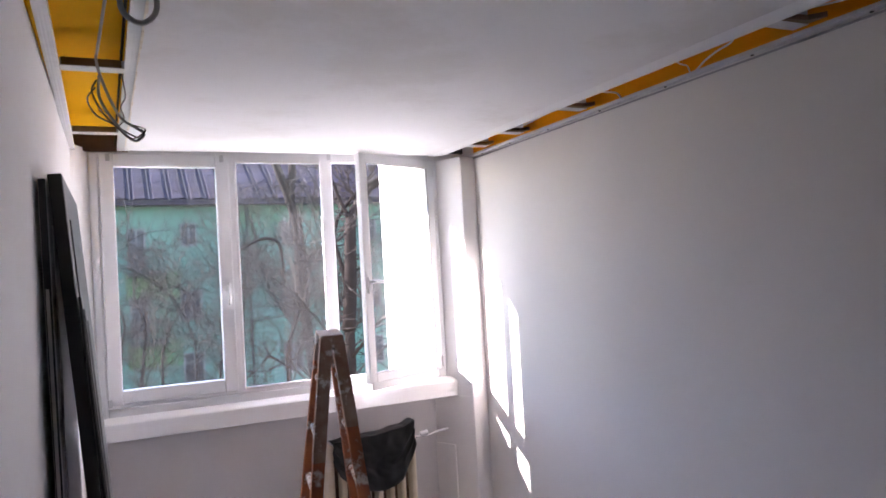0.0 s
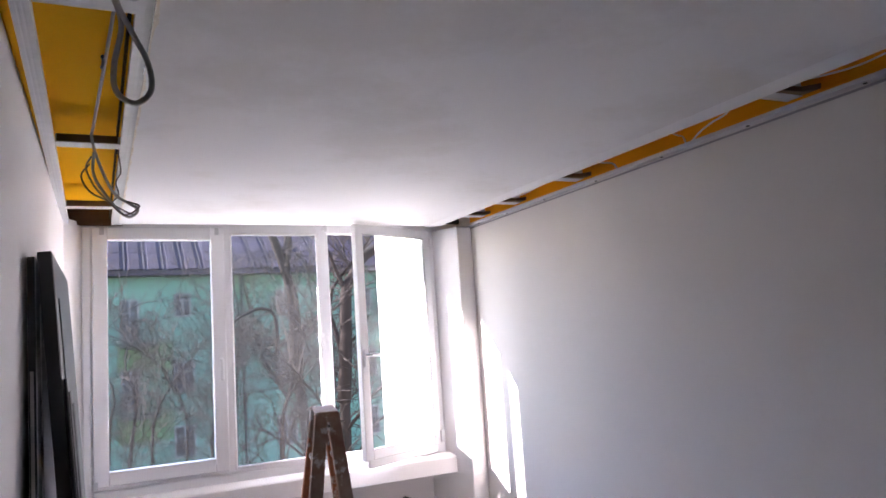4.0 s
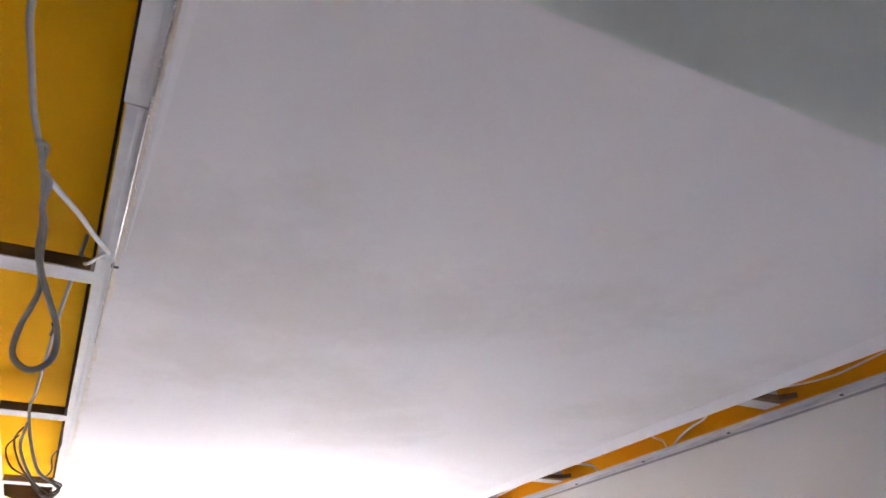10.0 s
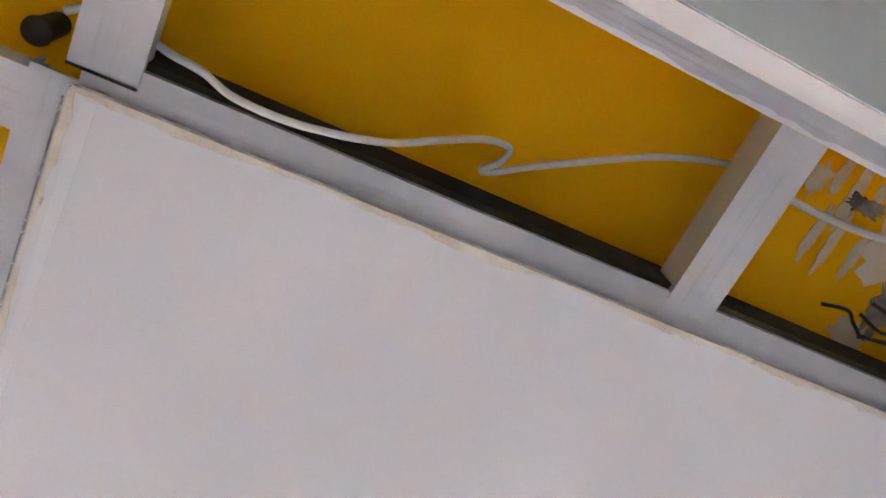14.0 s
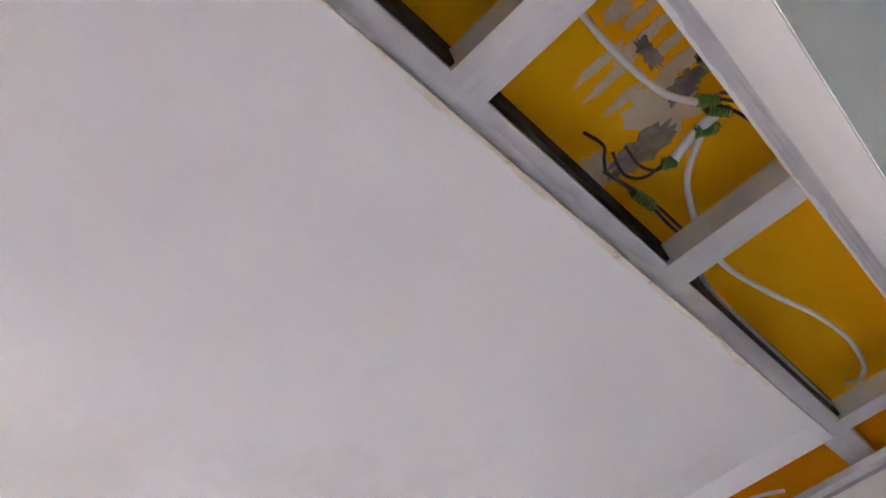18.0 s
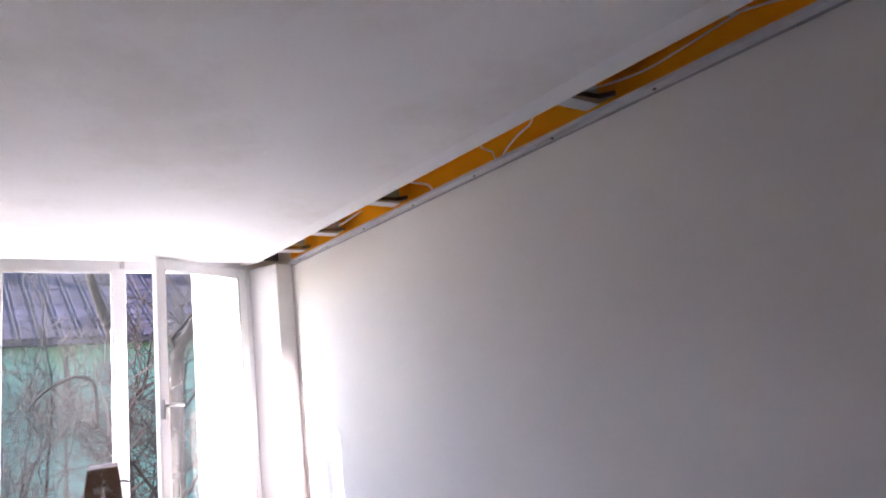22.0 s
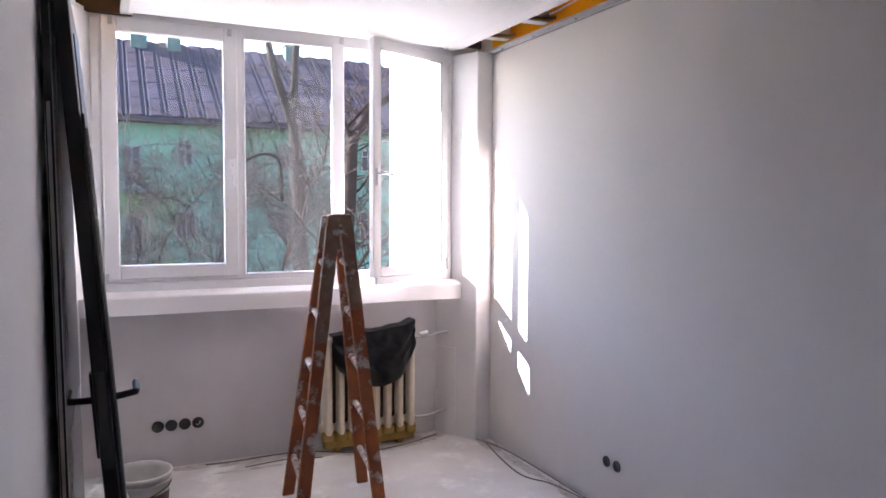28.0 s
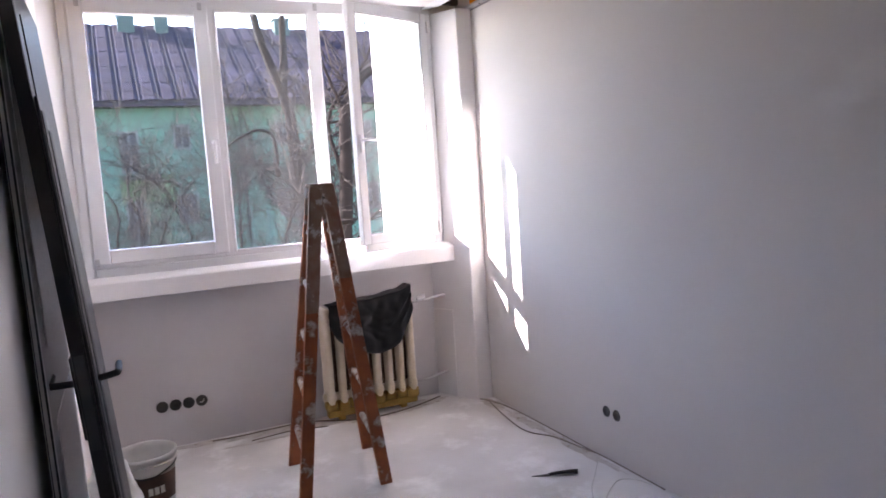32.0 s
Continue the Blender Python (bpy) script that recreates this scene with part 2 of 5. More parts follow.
M = dict(
    plaster=material("white_plaster", (0.84, 0.825, 0.825), 0.9, tint=(0.79, 0.775, 0.775), scale=1.6, amount=0.8, fine=160, bump=0.10, stain=(0.81, 0.785, 0.775), stain_scale=0.9, stain_low=0.5, stain_high=0.6),
    # Toned darker and warmer, as window light renders the long wall too bright.
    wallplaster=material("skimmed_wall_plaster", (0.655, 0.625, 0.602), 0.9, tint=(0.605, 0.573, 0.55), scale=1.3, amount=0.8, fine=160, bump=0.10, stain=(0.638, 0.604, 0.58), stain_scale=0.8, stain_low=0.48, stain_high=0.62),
    skim=material("skimmed_plasterboard", (0.76, 0.75, 0.755), 0.85, tint=(0.72, 0.71, 0.71), scale=1.1, amount=0.8, fine=120, bump=0.06, stain=(0.672, 0.655, 0.64), stain_scale=1.1, stain_low=0.49, stain_high=0.60),
    strip=material("joint_compound", (0.79, 0.78, 0.785), 0.85, tint=(0.76, 0.75, 0.75), scale=4, amount=0.7, fine=120, bump=0.1),
    freshfiller=material("fresh_filler", (0.80, 0.79, 0.795), 0.8, tint=(0.77, 0.76, 0.76), scale=6, amount=0.8, fine=120, bump=0.12),
    lip=material("bright_zinc_lip", (0.85, 0.85, 0.86), 0.25, 0.9, scale=30, fine=260, bump=0.03),
    rawedge=material("raw_board_edge", (0.78, 0.73, 0.65), 0.95, tint=(0.68, 0.58, 0.46), scale=22, amount=0.9, fine=200, bump=0.5, stain=(0.45, 0.34, 0.22), stain_scale=30, stain_low=0.6, stain_high=0.68),
    yellow=material("ochre_ceiling_paint", (0.96, 0.50, 0.003), 0.8, tint=(0.91, 0.455, 0.002), scale=2.2, amount=0.6, fine=110, bump=0.12, spec=0.08),
    zinc=material("galvanised_steel", (0.60, 0.60, 0.61), 0.5, 0.55, tint=(0.54, 0.54, 0.55), scale=30, amount=0.7, fine=260, bump=0.05, spec=0.5),
    concrete=material("dusty_screed", (0.65, 0.63, 0.615), 0.92, tint=(0.51, 0.49, 0.47), scale=2.3, amount=0.8, fine=70, bump=0.3, stain=(0.76, 0.75, 0.74), stain_scale=3.1, stain_low=0.54, stain_high=0.68),
    grime=material("plaster_grime", (0.43, 0.395, 0.36), 0.95, tint=(0.56, 0.53, 0.50), scale=9, amount=1.0, fine=90, bump=0.5, stain=(0.30, 0.26, 0.22), stain_scale=16, stain_low=0.56, stain_high=0.64),
    hallgrey=material("grey_hall_plaster", (0.56, 0.545, 0.53), 0.9, tint=(0.49, 0.475, 0.46), scale=2, amount=0.8, fine=120, bump=0.15),
    # Base lowered for shade that the shallow sill doesn't throw on the wall.
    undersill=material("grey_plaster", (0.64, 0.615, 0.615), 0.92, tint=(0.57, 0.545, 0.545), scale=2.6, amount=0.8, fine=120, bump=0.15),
    pvc=material("white_window_plastic", (0.82, 0.82, 0.83), 0.35, tint=(0.76, 0.76, 0.77), scale=7, amount=0.4, fine=300, bump=0.02),
    gasket=material("black_rubber_seal", (0.03, 0.03, 0.03), 0.6, fine=200, bump=0.05),
    wood=material("stained_ladder_wood", (0.37, 0.11, 0.035), 0.6, tint=(0.12, 0.04, 0.02), scale=9, amount=0.8, fine=120, bump=0.3, stain=(0.55, 0.47, 0.41), stain_scale=9, stain_low=0.55, stain_high=0.65),
    woodgrey=material("worn_ladder_wood", (0.22, 0.12, 0.075), 0.7, tint=(0.27, 0.20, 0.16), scale=16, amount=0.9, fine=120, bump=0.3, stain=(0.5, 0.46, 0.42), stain_scale=13, stain_low=0.58, stain_high=0.64),
    rungs=material("painted_over_rung", (0.62, 0.58, 0.54), 0.75, tint=(0.30, 0.15, 0.09), scale=16, amount=0.9, fine=150, bump=0.4, stain=(0.20, 0.07, 0.035), stain_scale=11, stain_low=0.5, stain_high=0.56),
    fin=material("dark_brown_web", (0.10, 0.055, 0.03), 0.8, tint=(0.06, 0.03, 0.02), scale=15, fine=150, bump=0.3),
    splash=material("dried_white_paint", (0.72, 0.70, 0.66), 0.8, scale=30, fine=200, bump=0.4),
    radiator=material("cream_enamel", (0.71, 0.62, 0.51), 0.45, tint=(0.55, 0.45, 0.28), scale=9, amount=0.7, fine=120, bump=0.1, stain=(0.35, 0.22, 0.08), stain_scale=7, stain_low=0.66, stain_high=0.74),
    radrust=material("yellowed_enamel", (0.38, 0.25, 0.06), 0.6, tint=(0.25, 0.14, 0.03), scale=18, amount=0.8, fine=150, bump=0.3),
    bag=material("black_plastic_film", (0.018, 0.019, 0.02), 0.38, tint=(0.03, 0.03, 0.032), scale=8, fine=60, bump=0.25, spec=0.6),
    black=material("black_lacquered_steel", (0.012, 0.012, 0.014), 0.35, tint=(0.02, 0.02, 0.022), scale=10, fine=160, bump=0.05),
    darkgrey=material("dark_grey_door_face", (0.013, 0.013, 0.015), 0.4, tint=(0.009, 0.009, 0.010), scale=6, fine=160, bump=0.04, spec=0.5),
    lacquer=material("white_lacquered_door", (0.78, 0.77, 0.77), 0.22, tint=(0.74, 0.73, 0.73), scale=3, amount=0.6, fine=160, bump=0.02, spec=0.6),
    tongue=material("speckled_grey_trim", (0.075, 0.078, 0.08), 0.6, tint=(0.03, 0.03, 0.032), scale=25, amount=0.8, fine=200, bump=0.1),
    midgrey=material("grey_door_edge", (0.30, 0.29, 0.30), 0.45, tint=(0.24, 0.23, 0.24), scale=8, fine=160, bump=0.05),
    steel=material("brushed_lock_steel", (0.05, 0.05, 0.05), 0.55, 0.3, scale=40, fine=300, bump=0.04),
    cable=material("white_cable_sheath", (0.70, 0.69, 0.66), 0.5, tint=(0.6, 0.58, 0.55), scale=20, fine=150, bump=0.08),
    cabledark=material("dirty_dark_cable_sheath", (0.17, 0.13, 0.115), 0.7, tint=(0.27, 0.22, 0.2), scale=25, fine=150, bump=0.12),
    cablegrey=material("dusty_grey_cable_sheath", (0.38, 0.36, 0.335), 0.6, tint=(0.42, 0.40, 0.37), scale=25, fine=150, bump=0.12),
    copper=material("dark_core_insulation", (0.06, 0.03, 0.02), 0.5, tint=(0.14, 0.05, 0.02), scale=30, fine=150, bump=0.05),
    green=material("green_yellow_tape", (0.05, 0.22, 0.03), 0.5, tint=(0.30, 0.34, 0.04), scale=90, amount=1.0, fine=200, bump=0.1),
    mortar=material("bare_grey_mortar", (0.40, 0.35, 0.28), 0.95, tint=(0.16, 0.135, 0.11), scale=38, amount=1.0, fine=120, bump=0.8),
    filler=material("dried_filler", (0.70, 0.60, 0.44), 0.9, tint=(0.68, 0.48, 0.22), scale=26, amount=0.8, fine=120, bump=0.6),
    palegreen=material("pale_green_board", (0.70, 0.76, 0.705), 0.85, tint=(0.65, 0.71, 0.66), scale=2, amount=0.7, fine=140, bump=0.08),
    socket=material("dark_socket_box", (0.045, 0.04, 0.04), 0.6, tint=(0.08, 0.07, 0.065), scale=30, fine=160, bump=0.1),
    bucket=material("translucent_white_bucket", (0.55, 0.54, 0.51), 0.5, tint=(0.45, 0.43, 0.4), scale=9, amount=0.8, fine=140, bump=0.15),
    label=material("brown_bucket_print", (0.10, 0.055, 0.04), 0.5, scale=12, fine=150, bump=0.05),
    barshade=material("brown_bar_shade", (0.20, 0.12, 0.055), 0.85, tint=(0.11, 0.065, 0.03), scale=12, fine=120, bump=0.3),
    slotorange=material("ochre_paint_slot_bounce", (0.88, 0.36, 0.004), 0.8, tint=(0.78, 0.30, 0.004), scale=2.2, amount=0.7, fine=110, bump=0.12, spec=0.08),
    # Dark olive for the unlit void behind the profiles.
    voidshade=material("void_shade_olive", (0.055, 0.045, 0.028), 0.95, tint=(0.08, 0.062, 0.035), scale=20, fine=200, bump=0.3, spec=0.05),
    clear=glass("window_glass", 0.011),
    dusty=glass("dusty_window_glass", 0.012, spots=2.0),
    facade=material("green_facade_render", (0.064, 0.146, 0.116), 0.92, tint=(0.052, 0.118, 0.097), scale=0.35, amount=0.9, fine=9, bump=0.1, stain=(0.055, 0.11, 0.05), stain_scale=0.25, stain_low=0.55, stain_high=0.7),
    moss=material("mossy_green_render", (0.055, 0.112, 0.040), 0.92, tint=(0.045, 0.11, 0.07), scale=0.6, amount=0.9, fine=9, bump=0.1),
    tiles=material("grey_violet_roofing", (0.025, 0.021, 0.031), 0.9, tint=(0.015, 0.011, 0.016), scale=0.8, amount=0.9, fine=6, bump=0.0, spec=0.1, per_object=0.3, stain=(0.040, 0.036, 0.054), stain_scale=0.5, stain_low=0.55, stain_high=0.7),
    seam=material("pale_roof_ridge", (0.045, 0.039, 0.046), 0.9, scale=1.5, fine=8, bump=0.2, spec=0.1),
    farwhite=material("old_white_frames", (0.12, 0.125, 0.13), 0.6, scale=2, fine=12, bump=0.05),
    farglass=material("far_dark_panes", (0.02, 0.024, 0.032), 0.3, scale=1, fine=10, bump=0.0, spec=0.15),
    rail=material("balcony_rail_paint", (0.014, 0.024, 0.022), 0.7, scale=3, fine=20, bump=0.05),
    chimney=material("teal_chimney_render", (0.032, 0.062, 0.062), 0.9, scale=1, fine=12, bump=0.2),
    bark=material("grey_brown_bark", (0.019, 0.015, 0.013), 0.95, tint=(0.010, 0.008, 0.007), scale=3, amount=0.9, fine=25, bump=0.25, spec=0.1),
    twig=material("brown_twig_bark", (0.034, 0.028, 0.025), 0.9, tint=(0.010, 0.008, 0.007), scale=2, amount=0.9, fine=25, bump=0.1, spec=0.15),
    soil=material("winter_grass", (0.09, 0.105, 0.045), 0.95, tint=(0.12, 0.095, 0.06), scale=0.4, amount=0.9, fine=5, bump=0.5),
)


# ---- mesh helpers ----
def thing(name, label="", category="", group="", kind="", at=(0, 0, 0), turn=(0, 0, 0)):
    ob = new(name)
    ob.matrix_world = pose(*at, *turn)
    return tagged(ob, label, category, group, kind)


def part(name, bm, mat, parent=None, label="", smooth=False):
    """Links a bmesh as one mesh object, under a thing or a part where one is given."""
    me = bpy.data.meshes.new(name)
    bmesh.ops.recalc_face_normals(bm, faces=bm.faces)
    bm.to_mesh(me)
    bm.free()
    for m in mat if isinstance(mat, (list, tuple)) else [mat]:
        me.materials.append(m)
    if smooth:
        for p in me.polygons:
            p.use_smooth = True
    ob = new(name, me)
    if parent:
        ob.parent = parent
    if label:
        ob["label"] = label
    return ob


def box(lo, hi, bevel=0.0, seg=2, bm=None):
    own = bmesh.new()
    bmesh.ops.create_cube(own, size=1.0)
    lo, hi = Vector(lo), Vector(hi)
    for v in own.verts:
        v.co = Vector((lo[i] + (v.co[i] + 0.5) * (hi[i] - lo[i]) for i in range(3)))
    if bevel:
        bmesh.ops.bevel(own, geom=own.edges[:], offset=bevel, segments=seg, affect="EDGES", profile=0.5)
    if bm is None:
        return own
    return merge(bm, own)


def merge(bm, other, m=None):
    me = bpy.data.meshes.new("tmp")
    other.to_mesh(me)
    other.free()
    if m is not None:
        me.transform(m)
    bm.from_mesh(me)
    bpy.data.meshes.remove(me)
    return bm


def prism(points, z0, z1, bm=None):
    """A straight body on a plan of points, from z0 up to z1."""
    bm = bm or bmesh.new()
    lower, upper = [bm.verts.new((x, y, z0)) for x, y in points], [bm.verts.new((x, y, z1)) for x, y in points]
    bm.faces.new(lower[::-1]), bm.faces.new(upper)
    for i in range(len(points)):
        j = (i + 1) % len(points)
        bm.faces.new((lower[i], lower[j], upper[j], upper[i]))
    return bm


def smooth_line(points, steps=6):
    """Catmull-Rom through the points."""
    p = [Vector(q) for q in points]
    p = [2 * p[0] - p[1]] + p + [2 * p[-1] - p[-2]]
    out = []
    for i in range(1, len(p) - 2):
        for k in range(steps):
            t = k / steps
            a, b, c, d = p[i - 1 : i + 3]
            out.append(0.5 * (2 * b + (c - a) * t + (2 * a - 5 * b + 4 * c - d) * t**2 + (3 * b - a - 3 * c + d) * t**3))
    return out + [p[-2]]


def tube(points, radius, sides=8, bm=None, end_radius=None):
    bm = bm or bmesh.new()
    rings, ref = [], None
    for i, p in enumerate(points):
        way = (points[min(i + 1, len(points) - 1)] - points[max(i - 1, 0)]).normalized()
        ref = ref if ref is not None and abs(ref.dot(way)) < 0.95 else way.orthogonal()
        a = (ref - way * ref.dot(way)).normalized()
        b = way.cross(a)
        ref = a
        r = radius if end_radius is None else radius + (end_radius - radius) * i / max(len(points) - 1, 1)
        rings.append([bm.verts.new(p + r * (a * math.cos(2 * math.pi * k / sides) + b * math.sin(2 * math.pi * k / sides))) for k in range(sides)])
    for u, v in zip(rings, rings[1:]):
        for k in range(sides):
            bm.faces.new((u[k], u[(k + 1) % sides], v[(k + 1) % sides], v[k]))
    bm.faces.new(rings[0][::-1]), bm.faces.new(rings[-1])
    return bm


def lathe(profile, sides=32, bm=None):
    """A body of revolution round z from pairs of radius and height."""
    bm = bm or bmesh.new()
    rings = [[bm.verts.new((r * math.cos(2 * math.pi * k / sides), r * math.sin(2 * math.pi * k / sides), z)) for k in range(sides)] for r, z in profile]
    for u, v in zip(rings, rings[1:]):
        for k in range(sides):
            bm.faces.new((u[k], u[(k + 1) % sides], v[(k + 1) % sides], v[k]))
    return bm


def setting(name, bm, mat, label, category="wall"):
    return tagged(part(name, bm, mat), label, category, kind="structure")


# ---- the room ----
H = 2.45          # underside of the suspended board
SLAB = 2.56       # underside of the painted slab
XW = 2.13         # face of the long wall
YS = -4.022       # face of the wall with the doorway
HEAD = 2.073      # head of the doorway


def west(y):
    """Face of the wall by the door leaves."""
    return -0.205 - 0.002 * y


def slot_west(y):
    """Back edge of the wide ceiling slot; the profile there runs slightly askew."""
    return -0.215 - 0.02 * y


def board_west(y):
    return 0.053 - 0.0155 * y


setting("floor", box((-1.6, -6.2, -0.2), (XW + 0.2, 0.1, 0.0)), M["concrete"], "bare grey dusty concrete screed floor", "floor")
setting("ceiling", box((-1.6, -6.2, SLAB), (XW + 0.2, 0.19, SLAB + 0.2)), M["yellow"], "old concrete ceiling painted ochre yellow above the frame", "ceiling")
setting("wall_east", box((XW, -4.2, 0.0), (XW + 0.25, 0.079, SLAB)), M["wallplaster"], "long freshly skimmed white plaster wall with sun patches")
setting("wall_west", prism([(west(-4.2), -4.2), (west(0.079), 0.079), (west(0.079) - 0.2, 0.079), (west(-4.2) - 0.2, -4.2)], 0.0, SLAB), M["plaster"], "white plastered side wall behind the dark door leaves")

# Window wall: recess below the sill, piers at the sides, lintel, outer reveal.
WX0, WX1, WZ0, WZ1 = -0.135, 1.94, 1.005, 2.55
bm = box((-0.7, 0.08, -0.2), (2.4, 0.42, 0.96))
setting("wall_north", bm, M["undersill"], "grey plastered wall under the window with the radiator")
bm = box((-0.7, 0.002, 0.964), (WX0, 0.42, SLAB))
setting("wall_north_left", bm, M["plaster"], "white plastered window reveal beside the frame")
bm = box((WX1, 0.002, 0.964), (2.4, 0.42, SLAB))
setting("wall_north_right", bm, M["plaster"], "white plastered window reveal lit by the sun")
bm = box((WX0, -0.03, WZ1 + 0.002), (WX1, 0.185, SLAB - 0.001))
# Unseen lip added to cut off the top of the sun patches.
merge(bm, box((WX0 + 0.001, 0.10, 2.49), (WX1 - 0.001, 0.345, WZ1 + 0.0021)))
setting("wall_north_lintel", bm, M["plaster"], "white plastered lintel above the window")
# White strip added so that bounce off the slab doesn't tint the head.
bm = box((board_west(-0.1) + 0.03, -0.30, SLAB - 0.007), (XW - 0.12, -0.031, SLAB - 0.0008))
setting("trim_head_plaster", bm, M["plaster"], "white strip added over the window head against ochre bounce", "trim")
# Splayed reveals: the pier in the corner and the jamb by the side wall.
bm = prism([(1.885, 0.0785), (2.024, -0.204), (2.03, -0.21), (XW - 0.002, -0.21), (XW - 0.002, 0.0785)], 0.0, 0.8955)
prism([(1.9415, 0.0015), (1.9415, -0.02), (2.024, -0.204), (2.03, -0.21), (XW - 0.002, -0.21), (XW - 0.002, 0.0015)], 0.896, H - 0.012, bm)
setting("wall_column", bm, M["plaster"], "narrow white plastered column in the corner with a splayed face")
bm = prism([(WX0 + 0.012, 0.0015), (WX0 - 0.3, 0.0015), (WX0 - 0.3, -0.19), (west(-0.19), -0.19), (WX0 + 0.012, -0.012)], 1.0025, H + 0.03)
setting("wall_west_jamb", bm, M["plaster"], "splayed white plastered window jamb by the side wall")
bm = box((WX0 + 0.012, -0.034, 1.003), (WX0 + 0.05, -0.0235, H), 0.004)
setting("trim_jamb_bead", bm, M["pvc"], "white plastic bead along the window jamb", "trim")
bm = prism([(1.879, 0.0783), (1.949, -0.066), (1.960, -0.061), (1.890, 0.0783)], 0.001, 0.575)
setting("wall_duct", bm, M["plaster"], "low plastered pipe casing on the splayed face of the column")

# Wall with the doorway, through which the camera steps.
def slab_yz(x0, x1, section):
    """A body along x with a section in y and z."""
    bm = bmesh.new()
    a, b = [bm.verts.new((x0, y, z)) for y, z in section], [bm.verts.new((x1, y, z)) for y, z in section]
    bm.faces.new(a), bm.faces.new(b[::-1])
    for k in range(len(section)):
        n = (k + 1) % len(section)
        bm.faces.new((a[k], b[k], b[n], a[n]))
    return bm


JAMB = 0.815
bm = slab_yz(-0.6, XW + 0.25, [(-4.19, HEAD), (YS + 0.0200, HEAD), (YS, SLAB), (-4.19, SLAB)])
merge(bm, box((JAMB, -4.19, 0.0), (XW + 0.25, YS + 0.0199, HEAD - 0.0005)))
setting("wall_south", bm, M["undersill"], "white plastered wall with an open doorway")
bm = box((west(-4.1) + 0.004, -4.188, HEAD - 0.004), (JAMB - 0.002, YS + 0.0195, HEAD - 0.0006))
setting("trim_soffit", bm, M["palegreen"], "pale green plasterboard soffit of the doorway", "trim")
# old ochre paint left on the walls above the new frame
# East band coloured orange for the ochre light bouncing inside the slot.
bm = box((XW - 0.003, -4.0, H + 0.001), (XW + 0.001, -0.21, SLAB - 0.001))
setting("trim_paint_band_east", bm, M["slotorange"], "band of old ochre paint, turned orange for light bounced in the slot", "paint")
bm = box((0.0, YS - 0.002, H + 0.034), (XW - 0.004, YS + 0.003, SLAB - 0.001))
setting("trim_paint_band", bm, M["yellow"], "band of old ochre paint above the ceiling frame", "paint")
bm = prism([(west(-4.0) - 0.001, -4.0), (west(0) - 0.001, 0.0), (west(0) + 0.003, 0.0), (west(-4.0) + 0.003, -4.0)], H + 0.036, SLAB - 0.001)
setting("trim_paint_band_west", bm, M["yellow"], "band of old ochre paint above the ceiling frame", "paint")
# Hall out of view, closed in; its grey holds down the bounced light.
bm = box((-1.6, -6.2, 0.0), (-1.4, -4.17, SLAB))
setting("wall_hall_west", bm, M["hallgrey"], "plain grey wall closing the unseen hall")
bm = box((XW, -6.2, 0.0), (XW + 0.2, -4.2, SLAB))
setting("wall_hall_east", bm, M["hallgrey"], "plain grey wall closing the unseen hall")
bm = box((-1.6, -6.4, 0.0), (XW + 0.2, -6.2, SLAB))
setting("wall_hall_south", bm, M["hallgrey"], "plain grey wall closing the unseen hall")
bm = box((-1.4, -4.2, 0.0), (west(-4.2) - 0.2, -4.0, SLAB))
setting("wall_hall_north", bm, M["hallgrey"], "plain grey wall closing the unseen hall")

# Sill: a thick white board with an apron.
bm = slab_yz(west(-0.05) + 0.002, 1.99, [(-0.002, 0.900), (-0.1, 0.900), (-0.1, 0.990), (-0.094, 0.998), (-0.058, 1.016), (-0.050, 1.018), (-0.002, 1.018)])
for v in bm.verts:
    if v.co.x > 1:
        v.co.x = 1.938 + 0.45 * max(0.0, -v.co.y - 0.02)
tagged(part("window_sill", bm, M["plaster"]), "thick white plastered window sill", "window sill", kind="structure")


# ---- suspended ceiling: one board in the middle, steel profiles round it ----
def channel(length, width=0.06, height=0.027, wall=0.0035):
    """A galvanised ceiling profile along x, open side up, with two stiffening grooves in its face."""
    w, g = width / 2, 0.0004
    face = [(-w, height), (-w, 0), (-w * 0.45, 0), (-w * 0.35, g), (-w * 0.2, g), (-w * 0.1, 0), (w * 0.1, 0), (w * 0.2, g), (w * 0.35, g), (w * 0.45, 0), (w, 0), (w, height)]
    inner = [(w - wall, height), (w - wall, wall + g), (-w + wall, wall + g), (-w + wall, height)]
    bm, loop = bmesh.new(), face + inner
    ends = [[bm.verts.new((x, y, z)) for y, z in loop] for x in (0.0, length)]
    n = len(loop)
    for i in range(n):
        j = (i + 1) % n
        bm.faces.new((ends[0][i], ends[0][j], ends[1][j], ends[1][i]))
    bm.faces.new(ends[0][::-1]), bm.faces.new(ends[1])
    return bm


def profile(name, a, b, parent, width=0.06, height=0.027, z=H + 0.013, label=""):
    a, b = Vector((*a, z)), Vector((*b, z))
    bm = channel((b - a).length, width, height)
    turn = math.atan2(b.y - a.y, b.x - a.x)
    bmesh.ops.transform(bm, matrix=Matrix.Translation(a) @ Matrix.Rotation(turn, 4, "Z"), verts=bm.verts)
    return part(name, bm, M["zinc"], parent, label)


YB, XB = -3.755, 1.932        # back edge and east edge of the board
frame_c = thing("suspended_ceiling", "white skimmed plasterboard ceiling on a steel frame with open slots round it", "ceiling", at=(1.0, -2.0, H))
inv = frame_c.matrix_world.inverted()


def hang(ob):
    ob.matrix_parent_inverse = inv
    return ob


bm = prism([(board_west(YB), YB), (XB, YB), (XB, -0.165), (board_west(-0.165), -0.165)], H, H + 0.0125)
hang(part("plasterboard", bm, M["skim"], frame_c, "white skimmed board with patchy filler"))
